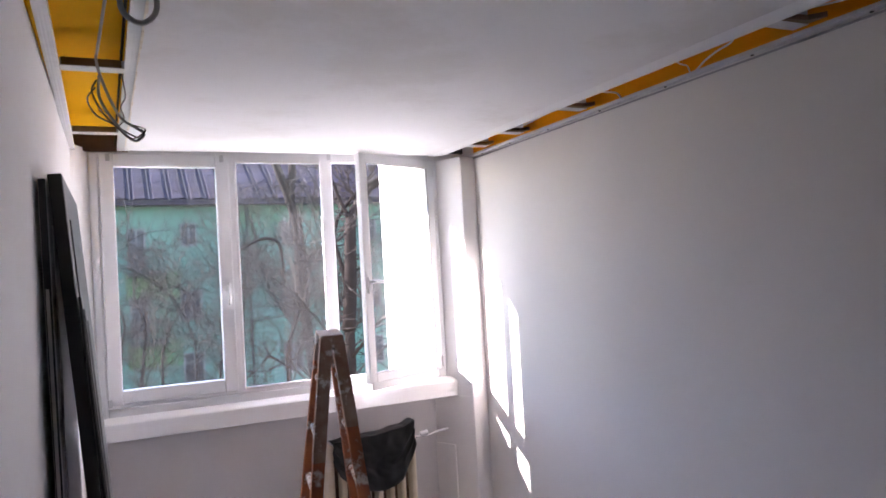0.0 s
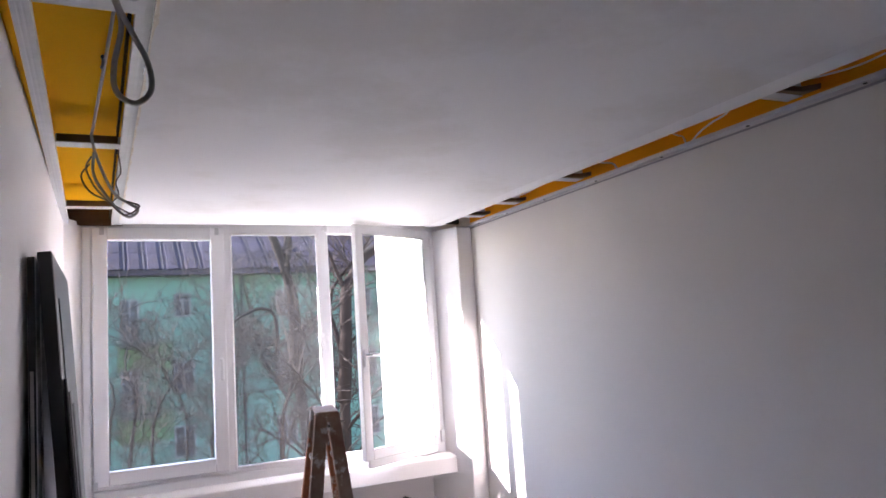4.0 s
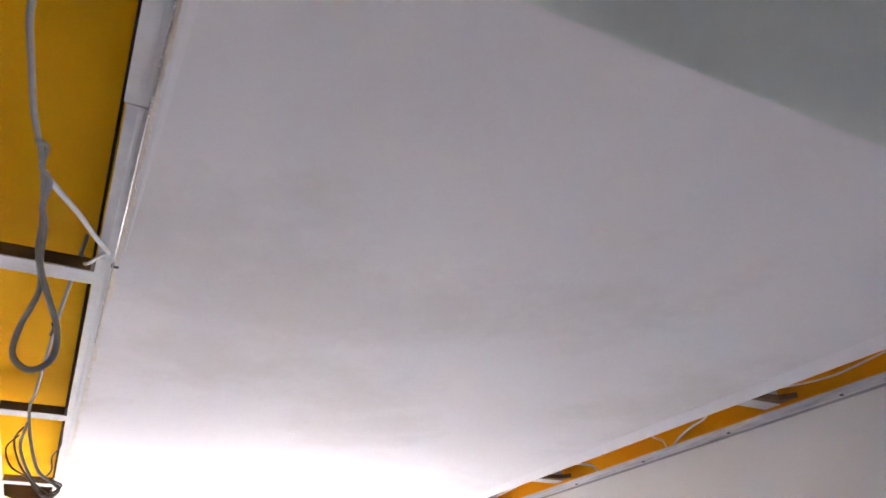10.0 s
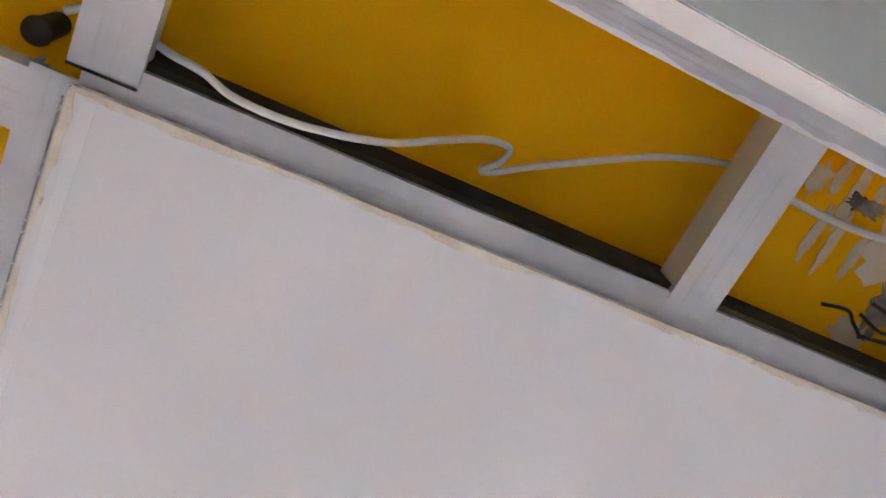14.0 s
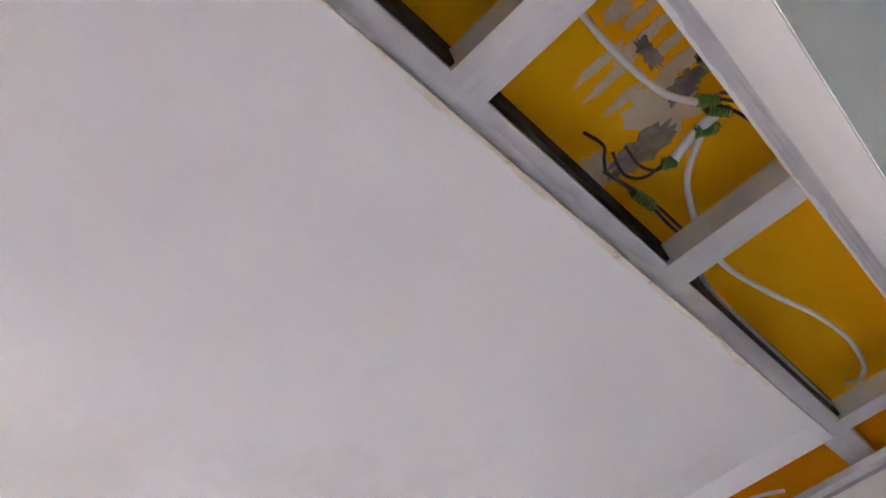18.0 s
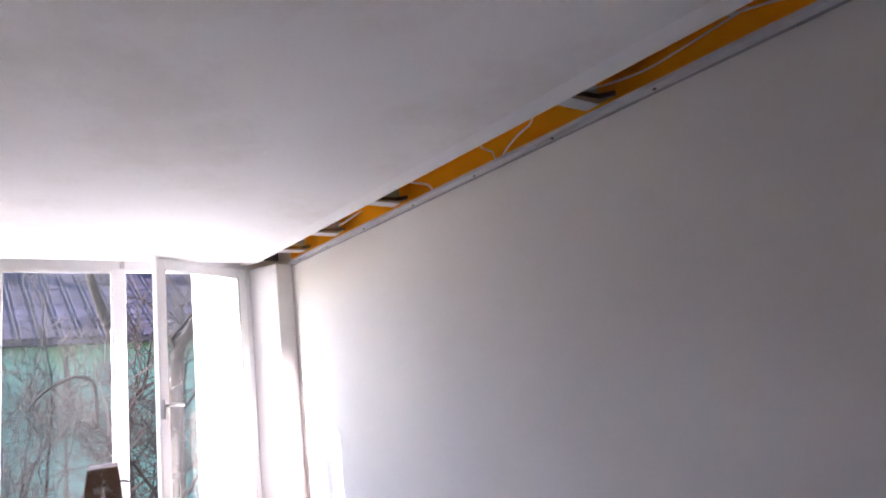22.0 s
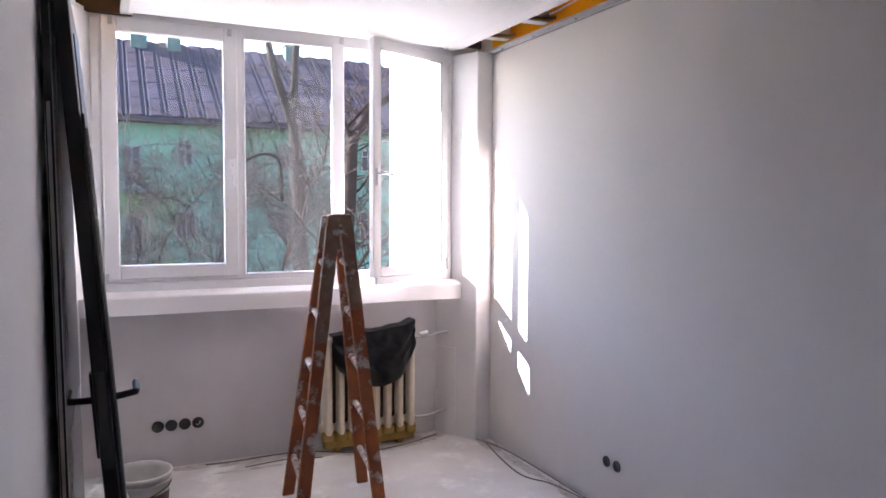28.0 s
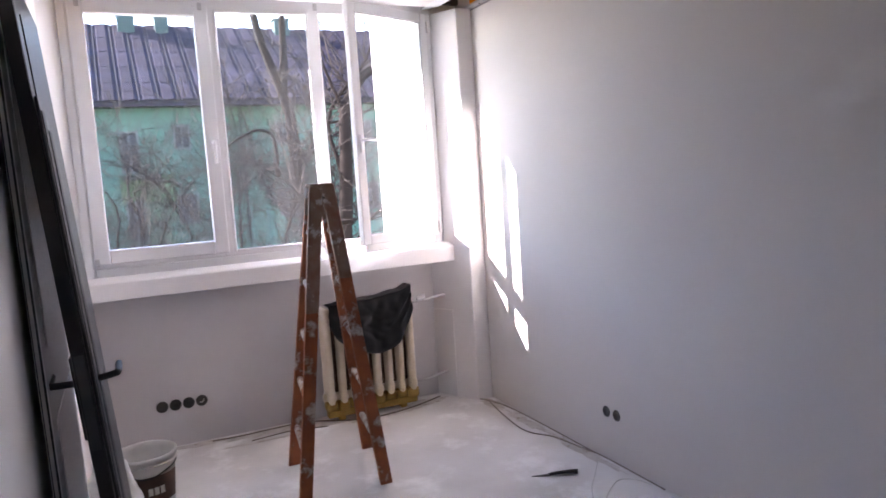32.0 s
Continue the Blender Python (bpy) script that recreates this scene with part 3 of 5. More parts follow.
# raw edge strips, a little rough, along the two open sides


def ragged(a, b, inward, seed, wide=0.0035):
    """A thin torn strip from a to b, its inner edge uneven."""
    a, b, inward = Vector(a), Vector(b), Vector(inward)
    n = int((b - a).length / 0.009)
    outer, inner = [], []
    for k in range(n + 1):
        p = a.lerp(b, k / n)
        r = wide * (0.75 + 0.9 * noise.noise(p * 9 + Vector((seed, 0, 0))) + 0.45 * noise.noise(p * 60))
        outer.append(p), inner.append(p + inward * max(r, 0.0006))
    bm = bmesh.new()
    low = [[bm.verts.new((p.x, p.y, H - 0.0011)) for p in row] for row in (outer, inner)]
    high = [[bm.verts.new((p.x, p.y, H + 0.004)) for p in row] for row in (outer, inner)]
    for k in range(n):
        bm.faces.new((low[0][k], low[0][k + 1], low[1][k + 1], low[1][k]))
        bm.faces.new((low[1][k], low[1][k + 1], high[1][k + 1], high[1][k]))
        bm.faces.new((high[0][k], high[0][k + 1], low[0][k + 1], low[0][k]))
    return bm


hang(part("board_edge", ragged((board_west(YB) - 0.002, YB, 0), (board_west(-0.3) - 0.002, -0.3, 0), (1, 0, 0), 3, 0.0075), M["rawedge"], frame_c, "torn raw paper edge of the board"))
hang(part("board_edge", ragged((board_west(YB), YB - 0.002, 0), (1.62, YB - 0.002, 0), (0, 1, 0), 8, 0.0095), M["rawedge"], frame_c, "torn raw paper edge of the board"))
hang(part("filler_crust", ragged((0.05, YS + 0.030, 0), (XW - 0.04, YS + 0.030, 0), (0, -1, 0), 15, 0.006), M["strip"], frame_c, "flaking white filler along the wall profile"))
bm = prism([(XB - 0.105, YB + 0.02), (XB - 0.001, YB + 0.02), (XB - 0.001, -0.17), (XB - 0.09, -0.17)], H - 0.0007, H - 0.0002)
hang(part("filler_strip", bm, M["strip"], frame_c, "pale band of fresh filler along the edge"))
bm = prism([(board_west(YB) + 0.010, YB + 0.006), (board_west(-2.9) + 0.009, -2.9), (board_west(-2.9) + 0.0105, -2.9), (board_west(-3.3) + 0.018, -3.3), (board_west(YB) + 0.023, YB + 0.006)], H - 0.0009, H - 0.0002)
hang(part("filler_strip", bm, M["freshfiller"], frame_c, "bevelled pale band of filler along the edge"))
hang(part("profile_lip", tube([Vector((board_west(y) - 0.0045, y, H - 0.0012)) for y in (YB + 0.01, -3.0, -2.4)], 0.0013, 6), M["lip"], frame_c, "bright bent lip of the profile", True))
bm = box((0.098, YB - 0.0165, H + 0.0085), (0.158, YB - 0.0145, H + 0.0118))
hang(part("joint_gap", bm, M["gasket"], frame_c, "dark gap at the end of the bar"))
# long profiles
hang(profile("edge_profile", (board_west(YB) - 0.010, YB - 0.003), (board_west(-3.328) - 0.010, -3.328), frame_c))
hang(profile("edge_profile", (board_west(-3.324) - 0.006, -3.324), (board_west(-2.832) - 0.006, -2.832), frame_c))
hang(profile("edge_profile", (board_west(-2.828) - 0.006, -2.828), (board_west(-0.04) - 0.006, -0.04), frame_c))
hang(profile("edge_profile", (board_west(YB) + 0.0, YB - 0.0025), (XW - 0.003, YB - 0.0025), frame_c))
hang(profile("edge_profile", (XB - 0.028, YB), (XB - 0.028, -0.04), frame_c))
# wall profiles
hang(profile("wall_profile", (XW - 0.021, YS + 0.04), (XW - 0.021, -3.315), frame_c, 0.040, 0.016, H - 0.018))
hang(profile("wall_profile", (XW - 0.019, -3.31), (XW - 0.019, -0.206), frame_c, 0.036, 0.014, H - 0.013))
hang(profile("wall_profile", (-0.15, YS + 0.014), (XW - 0.03, YS + 0.014), frame_c, 0.028, 0.028, H + 0.002))
hang(profile("wall_profile", (slot_west(-4.0) + 0.0075, -4.0), (slot_west(-3.09) + 0.0075, -3.09), frame_c, 0.045, 0.028, H + 0.004))
hang(profile("wall_profile", (slot_west(-3.085) + 0.0075, -3.085), (slot_west(-0.05) + 0.0115, -0.05), frame_c, 0.037, 0.028, H + 0.004))
# cross bars over the wide slot, the back slot and the narrow slot
for y in (-3.722, -2.73, -1.645, -0.535):
    hang(profile("cross_bar", (slot_west(y) + 0.03, y), (board_west(y) - 0.032, y), frame_c, z=H + 0.014))
# Brown plates added: shaded south sides of the bars, given as colour.
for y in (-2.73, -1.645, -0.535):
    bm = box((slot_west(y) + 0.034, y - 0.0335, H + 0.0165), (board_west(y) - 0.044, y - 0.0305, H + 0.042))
    hang(part("timber_block", bm, M["barshade"], frame_c, "brown strip added for the shaded side of the bar"))
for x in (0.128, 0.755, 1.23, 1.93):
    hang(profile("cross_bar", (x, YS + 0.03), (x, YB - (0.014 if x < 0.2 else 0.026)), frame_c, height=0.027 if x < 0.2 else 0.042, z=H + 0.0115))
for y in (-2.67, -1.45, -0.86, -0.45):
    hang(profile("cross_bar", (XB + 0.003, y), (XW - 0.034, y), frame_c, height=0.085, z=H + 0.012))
    # Brown block added: the dark shade next to the bar, given as colour.
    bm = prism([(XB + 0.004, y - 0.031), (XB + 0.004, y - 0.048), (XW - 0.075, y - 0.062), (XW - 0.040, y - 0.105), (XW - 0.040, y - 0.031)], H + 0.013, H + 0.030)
    hang(part("timber_block", bm, M["barshade"], frame_c, "brown block added for the shade behind the bar"))
# Shadow along the profile's lower edge, added as a thin grey strip.
bm = box((XW - 0.006, YS + 0.05, H - 0.0255), (XW - 0.0008, -0.212, H - 0.0185))
hang(part("sealing_tape", bm, M["midgrey"], frame_c, "grey strip added for the shadow line under the wall profile"))
# added dark strips that darken the void above the board and its ends
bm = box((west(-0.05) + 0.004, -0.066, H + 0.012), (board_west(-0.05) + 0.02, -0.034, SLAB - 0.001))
hang(part("felt_strip", bm, M["fin"], frame_c, "dark strip added to darken the void"))
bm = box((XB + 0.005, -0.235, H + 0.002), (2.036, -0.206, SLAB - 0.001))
hang(part("felt_strip", bm, M["gasket"], frame_c, "dark strip added to darken the void"))
# Strips by the profiles: shade of the unlit void, put in as colour.
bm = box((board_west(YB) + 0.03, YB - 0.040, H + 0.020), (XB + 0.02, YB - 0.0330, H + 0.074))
hang(part("felt_strip", bm, M["voidshade"], frame_c, "dark strip added to darken the void"))
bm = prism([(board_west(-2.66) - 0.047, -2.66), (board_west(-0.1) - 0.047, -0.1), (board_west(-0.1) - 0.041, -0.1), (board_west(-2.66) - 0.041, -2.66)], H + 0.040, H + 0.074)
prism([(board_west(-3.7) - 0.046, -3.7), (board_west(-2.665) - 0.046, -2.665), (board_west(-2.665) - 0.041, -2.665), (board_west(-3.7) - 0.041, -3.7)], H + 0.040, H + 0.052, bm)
hang(part("felt_strip", bm, M["voidshade"], frame_c, "dark strip added to darken the void"))
# Unseen strip added to keep void light out of the east slot.
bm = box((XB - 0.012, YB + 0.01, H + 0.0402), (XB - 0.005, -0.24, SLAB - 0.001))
hang(part("felt_strip", bm, M["voidshade"], frame_c, "dark strip added to darken the void"))
for y in (-3.55, -2.9, -2.45, -2.0, -1.55, -1.1, -0.7, -0.35):
    bm = lathe([(0.0, -0.003), (0.006, -0.002), (0.007, 0.002)], 8)
    bmesh.ops.transform(bm, matrix=Matrix.Translation((XW - 0.012, y, H - 0.0135)), verts=bm.verts)
    hang(part("screw", bm, M["gasket"], frame_c, "dark screw head"))


# ---- window ----
def rail(lo, hi):
    return box(lo, hi, 0.006, 2)


def ring(x0, x1, z0, z1, w, y0, y1):
    """Four butted members round an opening."""
    bm = rail((x0, y0, z0), (x0 + w, y1, z1))
    merge(bm, rail((x1 - w, y0, z0), (x1, y1, z1)))
    merge(bm, rail((x0 + w, y0 + 0.001, z0), (x1 - w, y1, z0 + w)))
    merge(bm, rail((x0 + w, y0 + 0.001, z1 - w), (x1 - w, y1, z1)))
    return bm


window = thing("window_1", "white plastic three-part window, its last sash standing open", "window", kind="structure", at=(0, 0, 1.0))
inv_w = window.matrix_world.inverted()


def set_in(ob):
    ob.matrix_parent_inverse = inv_w
    return ob


MX1, MX2 = 0.612, 1.194       # mullions
bm = ring(WX0, WX1, WZ0 + 0.002, WZ1, 0.058, -0.022, 0.03)
for x, w in ((MX1, 0.03), (MX2, 0.035)):
    merge(bm, rail((x - w, -0.022, WZ0 + 0.06), (x + w, 0.022, 2.45)))
merge(bm, rail((WX0 + 0.058, -0.0205, WZ0 + 0.058), (WX1 - 0.058, 0.029, WZ0 + 0.085)))
merge(bm, rail((WX0 + 0.05, -0.021, 2.420), (WX1 - 0.05, 0.029, WZ1 - 0.05)))
merge(bm, rail((-0.079, -0.0215, WZ0 + 0.06), (-0.045, 0.03, WZ1 - 0.058)))
set_in(part("window_frame", bm, M["pvc"], window))
# first light: a closed sash
set_in(part("sash", ring(-0.076, 0.606, 1.086, 2.456, 0.074, -0.045, 0.01), M["pvc"], window))
set_in(part("pane", box((-0.004, -0.016, 1.158), (0.534, -0.010, 2.384)), M["clear"], window)).visible_shadow = False
# second light: fixed glass with beads
set_in(part("glazing_bead", ring(0.636, 1.166, 1.085, 2.425, 0.016, -0.026, -0.012), M["pvc"], window))
set_in(part("pane", box((0.648, -0.008, 1.095), (1.155, -0.002, 2.412)), M["clear"], window)).visible_shadow = False
# outside board
set_in(part("outer_sill", box((WX0, 0.032, 0.985), (WX1, 0.46, 1.003)), M["pvc"], window))
for x, z in ((-0.03, 2.43), (0.566, 2.43), (1.205, 2.45), (-0.066, 1.10)):
    set_in(part("hinge", box((x - 0.011, -0.056, z - 0.02), (x + 0.011, -0.046, z + 0.02), 0.003), M["zinc"], window))


def handle(parent, at, inverse):
    bm = box((at[0] - 0.014, at[1] - 0.008, at[2] - 0.035), (at[0] + 0.014, at[1], at[2] + 0.035), 0.003)
    h = part("handle_plate", bm, M["pvc"], parent)
    h.matrix_parent_inverse = inverse
    line = smooth_line([(at[0], at[1] - 0.005, at[2]), (at[0], at[1] - 0.045, at[2]), (at[0], at[1] - 0.05, at[2] - 0.02), (at[0], at[1] - 0.05, at[2] - 0.115)])
    l = part("handle", tube(line, 0.009), M["pvc"], parent, smooth=True)
    l.matrix_parent_inverse = inverse


handle(window, (0.573, -0.046, 1.70), inv_w)
# open sash, hinged by the column
SASH_TURN = 24.0
sash_pose = Matrix.Translation((1.915, -0.02, 0)) @ Matrix.Rotation(radians(SASH_TURN), 4, "Z")
SW = 0.65
# The second, lower rail is added to stop sunlight passing under the sash.
open_sash = part("open_sash", merge(ring(-SW, 0, 1.068, 2.442, 0.058, 0.0, 0.040), rail((-SW + 0.03, 0.006, 1.024), (-0.03, 0.036, 1.070))), M["pvc"], window, "open sash with dusty glass")
op = part("dusty_pane", box((-SW + 0.052, 0.022, 1.12), (-0.052, 0.028, 2.39)), M["dusty"], window)
for ob in (open_sash, op):
    ob.matrix_parent_inverse = inv_w
    ob.matrix_basis = sash_pose
op.visible_shadow = False
seal = part("seal", ring(-SW + 0.0555, -0.0555, 1.1235, 2.3865, 0.003, 0.004, 0.009), M["midgrey"], window)
seal.matrix_parent_inverse, seal.matrix_basis = inv_w, sash_pose
for z in (1.12, 2.36):
    hg = part("hinge", box((-0.012, -0.015, z - 0.035), (0.022, 0.0, z + 0.035), 0.004), M["pvc"], window)
    hg.matrix_parent_inverse, hg.matrix_basis = inv_w, sash_pose
line = smooth_line([(-SW + 0.034, 0.0, 1.67), (-SW + 0.034, -0.045, 1.67), (-SW + 0.05, -0.05, 1.67), (-SW + 0.105, -0.05, 1.665)])
hd = part("handle", tube(line, 0.008), M["zinc"], window, smooth=True)
hp = part("handle_plate", box((-SW + 0.02, -0.010, 1.60), (-SW + 0.048, 0.0, 1.70), 0.003), M["pvc"], window)
for ob in (hd, hp):
    ob.matrix_parent_inverse, ob.matrix_basis = inv_w, sash_pose


# ---- step ladder ----
def ladder():
    lad = thing("step_ladder", "brown wooden A-frame step ladder splashed with white paint", "ladder", at=(0.96, -0.81, 0))
    top = 1.43
    # foot and head of each rail across the ladder, and where its worn grey part begins: near and far end of both legs
    legs = (((-0.263, -0.080, 0.60), (-0.205, -0.008, 0.90)), ((0.128, -0.028, 0.70), (0.195, 0.045, 0.88)))

    def reach(end, t):
        return (-1 if end == 0 else 1) * (0.24 - 0.065 * t)

    def stick(x0, x1, end, t0, t1, wide, deep):
        bm, rows = bmesh.new(), []
        for k in range(9):
            t = t0 + (t1 - t0) * k / 8
            c = Vector((x0 + (x1 - x0) * t, reach(end, t), t * top))
            rows.append([bm.verts.new(c + Vector((a * wide, b * deep, 0))) for a, b in ((-1, -1), (1, -1), (1, 1), (-1, 1))])
        for u, v in zip(rows, rows[1:]):
            for i in range(4):
                bm.faces.new((u[i], u[(i + 1) % 4], v[(i + 1) % 4], v[i]))
        bm.faces.new(rows[0][::-1]), bm.faces.new(rows[-1])
        bmesh.ops.bevel(bm, geom=[e for e in bm.edges if abs((e.verts[0].co - e.verts[1].co).z) > 0.01], offset=0.004, segments=1, affect="EDGES")
        return bm

    for leg in legs:
        for end, (foot, head, worn) in enumerate(leg):
            part("rail", stick(foot, head, end, 0.0, 1.0, 0.029, 0.012), M["wood"], lad)
            part("rail_head", stick(foot, head, end, worn, 1.004, 0.0302, 0.0132), M["woodgrey"], lad, "worn grey upper part of the rail")
        for n in range(5):
            t = (0.20 + 0.25 * n) / top
            xs = [foot + (head - foot) * t for foot, head, worn in leg]
            ys = [reach(0, t) - 0.004, reach(1, t) + 0.004]
            line = [Vector((xs[0] + (xs[1] - xs[0]) * k / 6, ys[0] + (ys[1] - ys[0]) * k / 6, t * top)) for k in range(7)]
            part("rung", tube(line, 0.0165, 10), M["rungs"], lad, "round rung half caked with white paint", True)
    part("hinge_pin", tube([Vector((-0.054, -0.19, top - 0.055)), Vector((0.018, 0.19, top - 0.055))], 0.008, 8), M["steel"], lad, smooth=True)
    part("top_board", prism([(-0.108, -0.171), (0.002, -0.171), (0.074, 0.171), (-0.036, 0.171)], top - 0.002, top + 0.009), M["woodgrey"], lad)
    part("hook", tube(smooth_line([(0.06, 0.19, top - 0.08), (0.10, 0.2, top - 0.075), (0.14, 0.2, top - 0.085)]), 0.004, 6), M["black"], lad)
    return lad


ladder()


# ---- radiator, its pipes and the black bag over it ----
def radiator():
    rad = thing("radiator", "old cream cast iron radiator under the window", "radiator", at=(1.372, -0.04, 0.105))
    count, pitch, height = 8, 0.0755, 0.60
    for i in range(count):
        x = (i - (count - 1) / 2) * pitch
        bm = bmesh.new()
        for y in (-0.048, 0.0, 0.048):
            line = smooth_line([(0, y * 0.6, height - 0.01), (0, y, height - 0.08), (0, y * 1.05, height / 2), (0, y, 0.08), (0, y * 0.6, 0.01)], 4)
            merge(bm, tube(line, 0.0215, 8))
        for z in (0.045, height - 0.045):
            merge(bm, box((-0.022, -0.066, z - 0.04), (0.022, 0.066, z + 0.04), 0.018, 3))
            merge(bm, tube([Vector((-pitch / 2, 0, z)), Vector((pitch / 2, 0, z))], 0.026, 10))
        for v in bm.verts:
            v.co.x += x
        part("section", bm, M["radiator"], rad, smooth=True)
        bm = box((x - 0.036, -0.062, -0.03 - 0.012 * (i % 3 == 1)), (x + 0.036, 0.02, 0.03), 0.019, 3)
        part("section_foot", bm, M["radrust"], rad, "yellowed lower boss", True)
    # Dark brown plates added to darken the gaps between the sections.
    for i in range(count - 1):
        x = (i - (count - 2) / 2) * pitch
        part("web", box((x - 0.018, -0.004, 0.07), (x + 0.021, 0.004, height - 0.07), 0.002), M["fin"], rad, "dark brown web added in the gap between the sections")
    for z in (height - 0.045, 0.045):
        part("pipe", tube(smooth_line([(0.31, 0, z), (0.40, 0.0, z), (0.50, 0.035, z + 0.01), (0.63, 0.035, z + 0.02)]), 0.008, 8), M["undersill"], rad, smooth=True)
    part("valve", tube(smooth_line([(0.345, 0, height - 0.03), (0.365, -0.005, height - 0.028), (0.395, -0.012, height - 0.02)]), 0.017, 12), M["pvc"], rad, "white plastic valve head", True)
    for x in (-0.2, 0.2):
        part("leg", box((x - 0.02, -0.03, -0.1), (x + 0.02, 0.03, 0.01), 0.005), M["radrust"], rad)
    part("base_rail", box((-0.29, -0.045, -0.075), (0.29, 0.01, -0.028), 0.008), M["radrust"], rad, "rusty ochre rail under the sections")
    return rad


radiator()


def bag():
    """A sheet of black film folded over the radiator's top."""
    bm, cols, rows_n = bmesh.new(), 64, 48
    grid = []
    for j in range(rows_n + 1):
        row = []
        for i in range(cols + 1):
            u, v = i / cols, j / rows_n
            x = -0.268 + 0.53 * u
            top = 0.712 + 0.045 * u + 0.028 * max(0, u - 0.88) / 0.12
            hem = np.interp(u, (0, 0.07, 0.26, 0.57, 0.81, 0.95, 1), (0.61, 0.515, 0.425, 0.392, 0.434, 0.56, 0.64))
            d = v * (top - hem + 0.16)
            if d < 0.16:
                y, z = 0.035 - d * 0.75, top + 0.004 * math.sin(9 * u)
            else:
                k = (d - 0.16) / (top - hem)
                fold = abs(noise.noise(Vector((u * 3.2 + 1.1 * k, k * 1.6, 5.0)))) + 0.3 * abs(noise.noise(Vector((u * 7, k * 6.5, 9.0))))
                y, z = -0.078 - 0.020 * math.sin(math.pi * u) * k - 0.040 * fold * min(1, 3 * k), top - (d - 0.16)
            n3 = noise.noise_vector(Vector((u * 9, v * 8, 3.1))) * 0.010
            row.append(bm.verts.new((x + n3.x, y - 0.035 + n3.y, z + n3.z * 0.4)))
        grid.append(row)
    for j in range(rows_n):
        for i in range(cols):
            bm.faces.new((grid[j][i], grid[j][i + 1], grid[j + 1][i + 1], grid[j + 1][i]))
    bmesh.ops.solidify(bm, geom=bm.faces[:], thickness=0.002)
    bmesh.ops.translate(bm, verts=bm.verts, vec=(1.388, -0.005, 0.0))
    return tagged(part("plastic_bag", bm, M["bag"], smooth=True), "crumpled black plastic sheet hung over the radiator", "plastic sheet")


bag()


# ---- sockets ----
def socket_box(name, centre, axis, label, group, lit=False):
    """A round flush box, open, with its wires."""
    root = thing(name, label, "socket", group)
    bm = lathe([(0.0, -0.0006), (0.026, -0.0008), (0.0275, -0.002), (0.030, -0.003), (0.032, -0.002), (0.033, 0.001), (0.0325, 0.004)], 24)
    part("box_shell", bm, M["socket"], root, smooth=True)
    part("wire", tube(smooth_line([(-0.010, 0.004, -0.002), (-0.004, 0.010, -0.005), (0.008, 0.002, -0.006), (0.012, -0.010, -0.002)]), 0.0022, 6), M["cable"] if lit else M["socket"], root)
    turn = Matrix.Rotation(radians(-90), 4, "X") if axis == "y" else Matrix.Rotation(radians(90), 4, "Y")
    root.matrix_world = Matrix.Translation(centre) @ turn @ Matrix.Diagonal((1, 1, 1, 1) if axis == "y" else (0.84, 0.84, 1, 1))
    return root


for k in range(4):
    socket_box("socket_box", (0.173 + 0.0713 * k, 0.0795, 0.240), "y", "open round flush socket box in the grey plaster", "sockets under the window", k == 3)
for k in range(2):
    socket_box("socket_box", (XW - 0.0005, -1.393 - 0.078 * k, 0.240), "x", "open round flush socket box in the white wall", "sockets in the long wall")


# ---- dark door leaves leaning on the side wall ----
def door_leaf(name, label, lean, foot, near, width, height, thick, with_lock, turn=0.0, face="darkgrey"):
    leaf = thing(name, label, "door leaf", "door leaves against the wall")
    part("slab", box((-thick, 0, 0), (0, width, height), 0.004), M[face], leaf)
    part("edge_strip", box((-thick + 0.002, -0.004, 0.0), (-0.002, -0.0005, height), 0.001), M["black"], leaf, "black edge of the leaf")
    if not with_lock:
        # Reflected light on the glossy black edge, put in as a grey strip.
        part("edge_groove", box((-thick * 0.72, -0.0062, 0.0), (-thick * 0.34, -0.0042, height - 0.30), 0.0005), M["cablegrey"], leaf, "grey strip for light reflected on the black edge")
    for x in (-thick - 0.004, 0.0005):
        for z0, z1 in ((0.15, 0.85), (1.05, height - 0.12)):
            part("panel", box((x, 0.1, z0), (x + 0.0035, width - 0.1, z1), 0.001), M[face], leaf)
    if with_lock:
        part("lock_plate", box((-thick / 2 - 0.012, -0.007, 0.78), (-thick / 2 + 0.012, -0.004, 1.04), 0.001), M["steel"], leaf, "steel lock face plate")
        for s in (-1, 1):
            x0 = 0.0 if s > 0 else -thick
            part("handle_plate", box((min(x0, x0 + s * 0.009), 0.035, 0.80), (max(x0, x0 + s * 0.009), 0.078, 1.03), 0.003), M["black"], leaf, "black handle plate")
            line = smooth_line([(x0, 0.056, 0.955), (x0 + s * 0.055, 0.056, 0.96), (x0 + s * 0.066, 0.066, 0.962), (x0 + s * 0.068, 0.17, 0.962)])
            part("handle", tube(line, 0.0095, 8), M["steel"], leaf, "dull metal lever handle", True)
    leaf.matrix_world = Matrix.Translation((foot, near, 0)) @ Matrix.Rotation(radians(turn), 4, "Z") @ Matrix.Rotation(radians(-lean), 4, "Y")
    return leaf


door_leaf("door_leaf", "black door leaf with a lever handle leaning on the wall", 4.2, 0.016, -2.1, 0.80, 2.05, 0.036, True)
door_leaf("door_leaf", "white lacquered door leaf with a black edge standing against the wall", 0.85, -0.142, -2.1, 0.80, 2.03, 0.022, False, 0.0, "lacquer")


